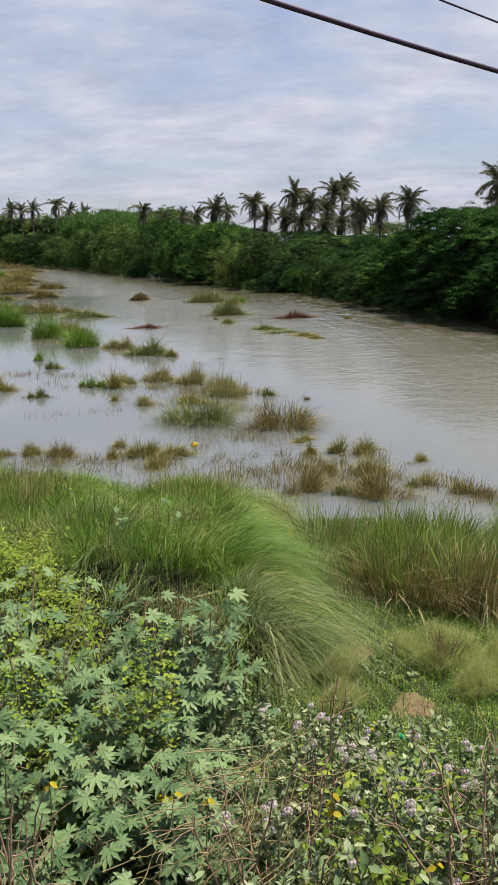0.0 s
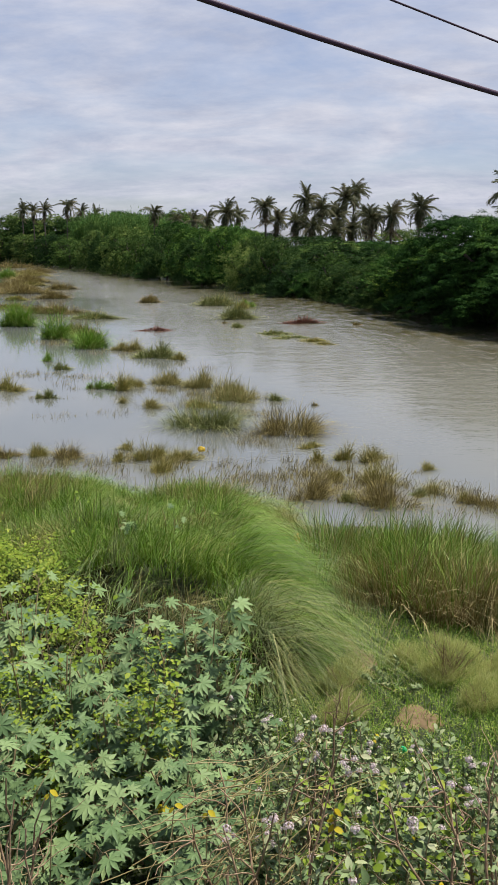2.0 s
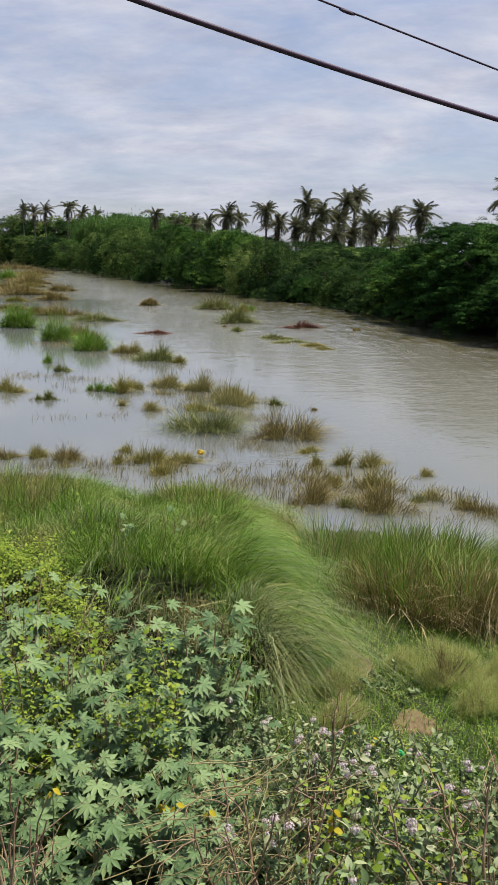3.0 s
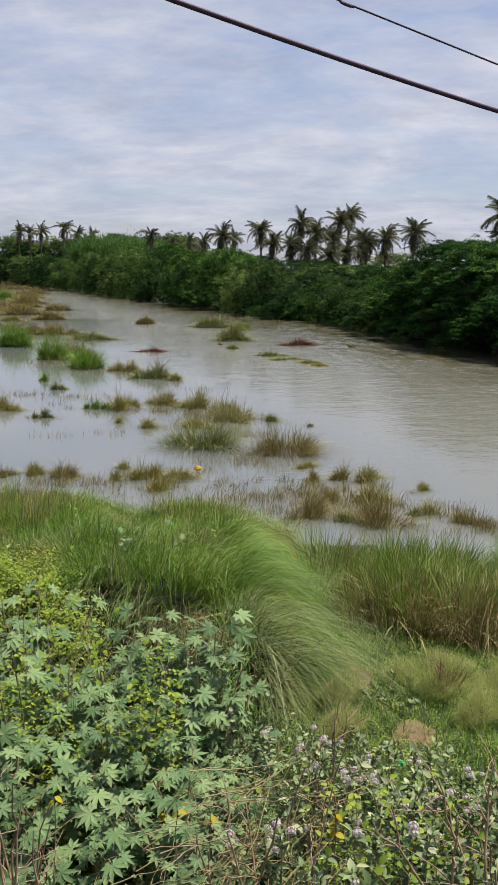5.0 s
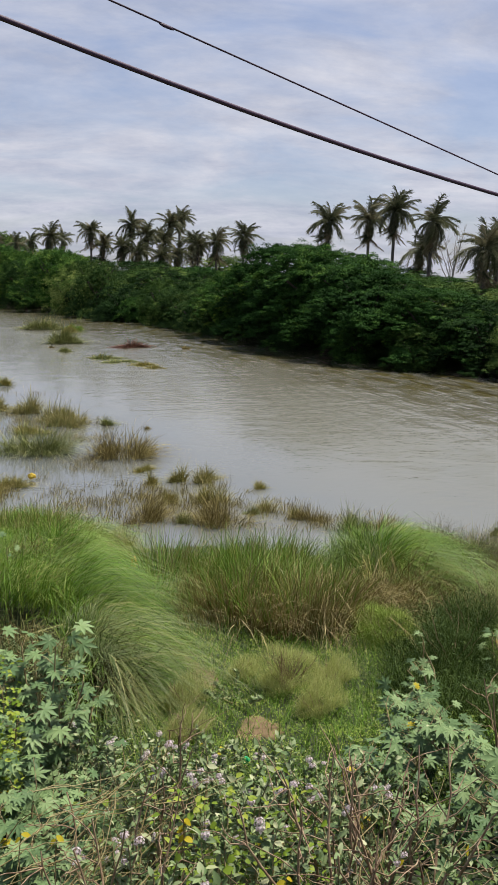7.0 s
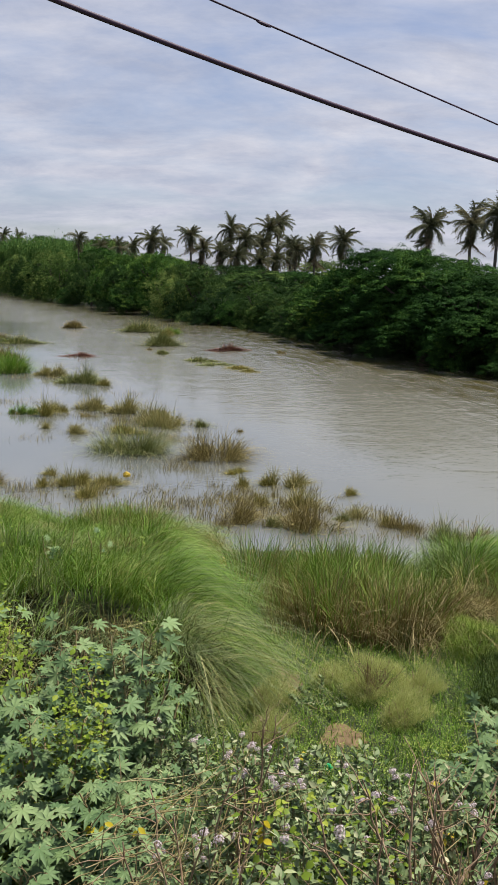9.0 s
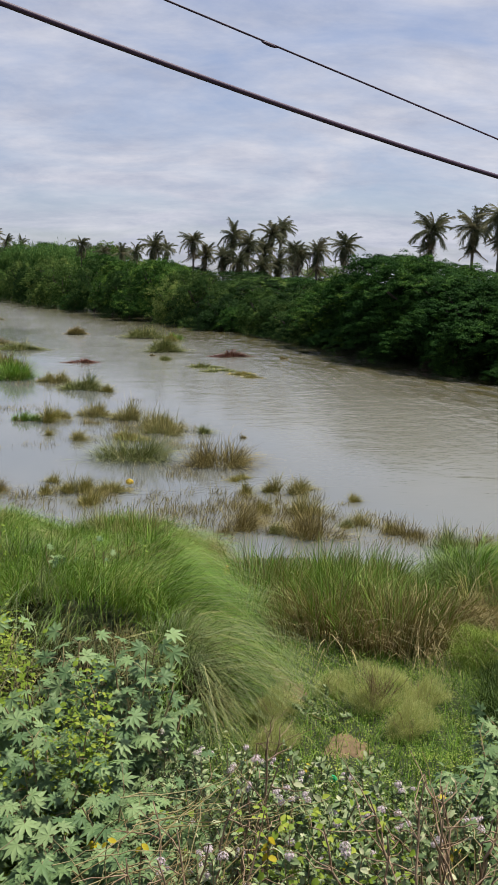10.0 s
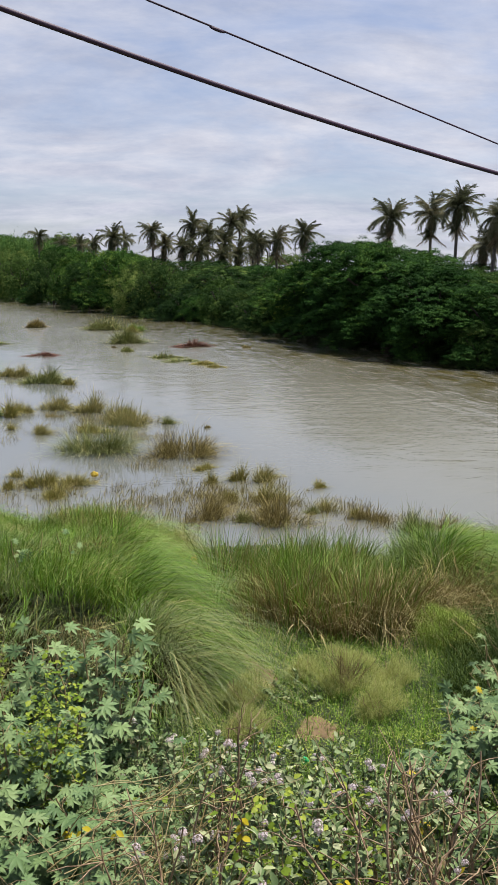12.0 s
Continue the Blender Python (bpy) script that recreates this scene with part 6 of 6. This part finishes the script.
for i, (x, y, top, n) in enumerate([(0.66, 4.3, 3.0, 5), (0.85, 4.2, 3.0, 4), (0.78, 4.75, 2.9, 4), (-1.44, 7.55, 2.85, 12), (-1.92, 7.5, 2.9, 12), (-1.53, 7.15, 2.85, 10), (-1.2, 7.4, 2.7, 9), (-2.4, 7.7, 2.95, 10), (0.1, 6.2, 2.4, 4), (0.35, 5.9, 2.4, 4), (-2.75, 13.3, 2.25, 4), (-2.55, 12.4, 2.15, 3), (-0.45, 12.5, 2.3, 3)]):
    vine(x, y, top, n, 950 + i)


def lime_bush(x, y, top, width, seed, n=2600):
    r = np.random.default_rng(seed)
    base = gz(x, y)
    H = top - base
    ob = thing("lime_green_bush", "bush of small bright yellow-green leaves beside the grass mound", "bush", "", (x, y, base - 0.02))
    d = r.normal(size=(n, 3))
    d /= np.linalg.norm(d, axis=1)[:, None]
    q = r.uniform(0.3, 1.0, n) ** 0.4
    at = d * q[:, None] * np.array([width / 2, width / 2, H * 0.55]) + np.array([0, 0, H * 0.5])
    at += np.array([noise.noise_vector(Vector(v * 2.2)) for v in at]) * 0.3
    at[:, 2] = np.clip(at[:, 2], 0.02, None)
    part("foliage", Heap().add(*flat_leaves(at, d * 0.5 + np.array([0, -0.2, 0.8]) + r.normal(size=(n, 3)) * 0.3, r.uniform(0.025, 0.065, n), r.uniform(0.018, 0.042, n), r)).mesh("foliage", M_LIME), ob)
    for k in range(9):
        a = r.uniform(0, 6.283)
        p = wander((0, 0, 0), (math.cos(a) * width * 0.4, math.sin(a) * width * 0.4, H * r.uniform(0.4, 0.9)), 0.06, 7, r)
        part("stem", Heap().add(*tube(p, np.linspace(0.01, 0.003, 7), 5)).mesh("stem", M_STEM, True), ob)
    return ob


lime_bush(-3.35, 11.2, 2.15, 1.8, 1, 8000)
lime_bush(-4.6, 12.4, 2.2, 1.7, 2, 6000)
lime_bush(-2.6, 10.4, 1.55, 1.1, 3, 4200)


# ---- leafless shrubs and heaps of dry stalks ----
def bare_shrub(x, y, top, width, seed, limbs=6):
    """A leafless branching shrub of reddish brown twigs."""
    r = np.random.default_rng(seed)
    base = gz(x, y)
    H = top - base
    ob = thing("leafless_shrub", "leafless shrub of crooked reddish-brown twigs", "shrub", "leafless shrubs", (x, y, base - 0.03))
    for k in range(limbs):
        heap = Heap()
        a = k * 6.283 / limbs + r.uniform(-0.5, 0.5)
        q = width * 0.5 * r.uniform(0.3, 1)
        p = wander((r.normal() * 0.03, r.normal() * 0.03, 0), (math.cos(a) * q, math.sin(a) * q, H * r.uniform(0.7, 1)), 0.07, 10, r)
        heap.add(*tube(p, np.linspace(0.014, 0.004, 10), 7))
        for m in range(4):
            s = p[int(r.integers(3, 9))]
            b = a + r.uniform(-1.2, 1.2)
            L = r.uniform(0.15, 0.4)
            t = wander(s, s + np.array([math.cos(b) * L, math.sin(b) * L, L * r.uniform(-0.2, 0.9)]), 0.04, 6, r)
            heap.add(*tube(t, np.linspace(0.005, 0.0018, 6), 5))
        part("limb", heap.mesh("limb", M_TWIG, True), ob)
    return ob


for i, (x, y, top, w, limbs) in enumerate([(0.25, 4.3, 3.25, 1.1, 6), (1.5, 4.4, 3.3, 1.1, 8), (1.85, 4.2, 3.25, 1.2, 10), (-1.25, 4.3, 3.35, 0.7, 4), (-1.45, 4.9, 3.2, 0.8, 4), (2.0, 5.2, 2.9, 1.1, 8), (0.45, 5.3, 3.0, 0.7, 4), (1.25, 4.0, 3.3, 0.9, 5), (2.6, 4.3, 3.3, 0.7, 4), (0.9, 8.2, 1.7, 0.5, 3), (3.6, 6.6, 2.6, 0.9, 4), (0.0, 4.7, 3.1, 1.0, 4)]):
    bare_shrub(x, y, top, w, 980 + i, limbs)


def stalk_heap(x, y, z, length, n, way, seed):
    """A tangle of dry stalks lying over the slope."""
    r = np.random.default_rng(seed)
    heap = Heap()
    for k in range(n):
        a = way + r.normal() * 0.5
        c = np.array([x, y, z]) + r.normal(size=3) * np.array([0.26, 0.22, 0.20])
        d = np.array([math.cos(a), math.sin(a), r.normal() * 0.25 + 0.35]) * length * r.uniform(0.3, 0.8) / 2
        heap.add(*tube(wander(c - d, c + d, 0.055, 7, r), np.linspace(0.004, 0.0015, 7), 5))
    return tagged(new("dry_stalks", heap.mesh("dry_stalks", M_STRAW, True)), "tangled heap of dry straw-coloured stalks", "dry stalks", kind="stuff")


stalk_heap(0.0, 5.3, 2.36, 1.2, 22, 0.45, 1)
stalk_heap(0.0, 5.6, 2.2, 1.1, 10, 0.7, 2)
stalk_heap(0.05, 4.85, 2.36, 1.1, 22, 0.3, 3)
stalk_heap(0.2, 4.4, 2.3, 0.9, 18, 0.3, 5)
stalk_heap(1.7, 4.6, 2.6, 0.9, 22, 1.5, 4)
stalk_heap(0.25, 5.0, 2.5, 1.1, 12, 0.6, 6)
stalk_heap(0.1, 4.5, 2.45, 1.0, 14, 0.4, 7)


# ---- litter ----
def plain_paint(name, c, rough=0.5):
    m, n, l = material(name)
    nz = n.new("ShaderNodeTexNoise")
    nz.inputs["Scale"].default_value = 12
    r = ramp(n, [(0.3, tuple(v * 0.8 for v in c)), (0.7, c)])
    l.new(nz.outputs["Fac"], r.inputs[0])
    p = n.new("ShaderNodeBsdfPrincipled")
    p.inputs["Roughness"].default_value = rough
    l.new(r.outputs[0], p.inputs["Base Color"])
    l.new(p.outputs[0], n.new("ShaderNodeOutputMaterial").inputs[0])
    return m


def scrap(name, label, x, y, z, size, mat, seed):
    """A crumpled scrap of thin plastic."""
    r = np.random.default_rng(seed)
    bm = bmesh.new()
    bmesh.ops.create_icosphere(bm, subdivisions=2, radius=0.5)
    for v in bm.verts:
        k = 1 + 0.35 * noise.noise(v.co * 3 + Vector((seed, 0, 0)))
        v.co = Vector((v.co.x * size[0] * k, v.co.y * size[1] * k, v.co.z * size[2] * k))
    me = bpy.data.meshes.new(name)
    bm.to_mesh(me)
    bm.free()
    me.materials.append(mat)
    ob = new(name, me)
    ob.location = (x, y, z)
    return tagged(ob, label, "litter", "litter")


scrap("plastic_bag", "crumpled yellow plastic bag caught among the reeds", -1.64, 25.0, 0.12, (0.24, 0.12, 0.18), plain_paint("yellow_plastic", (0.62, 0.42, 0.03)), 1)
scrap("plastic_scrap", "small green plastic scrap on the weeds", 1.56, 7.9, gz(1.56, 7.9) + 0.10, (0.07, 0.07, 0.10), plain_paint("green_plastic", (0.02, 0.45, 0.16)), 2)
scrap("plastic_wrapper", "orange-yellow wrapper caught at the grass edge", 0.86, 16.0, gz(0.86, 16.0) + 0.10, (0.16, 0.14, 0.22), plain_paint("orange_plastic", (0.60, 0.30, 0.03)), 3)
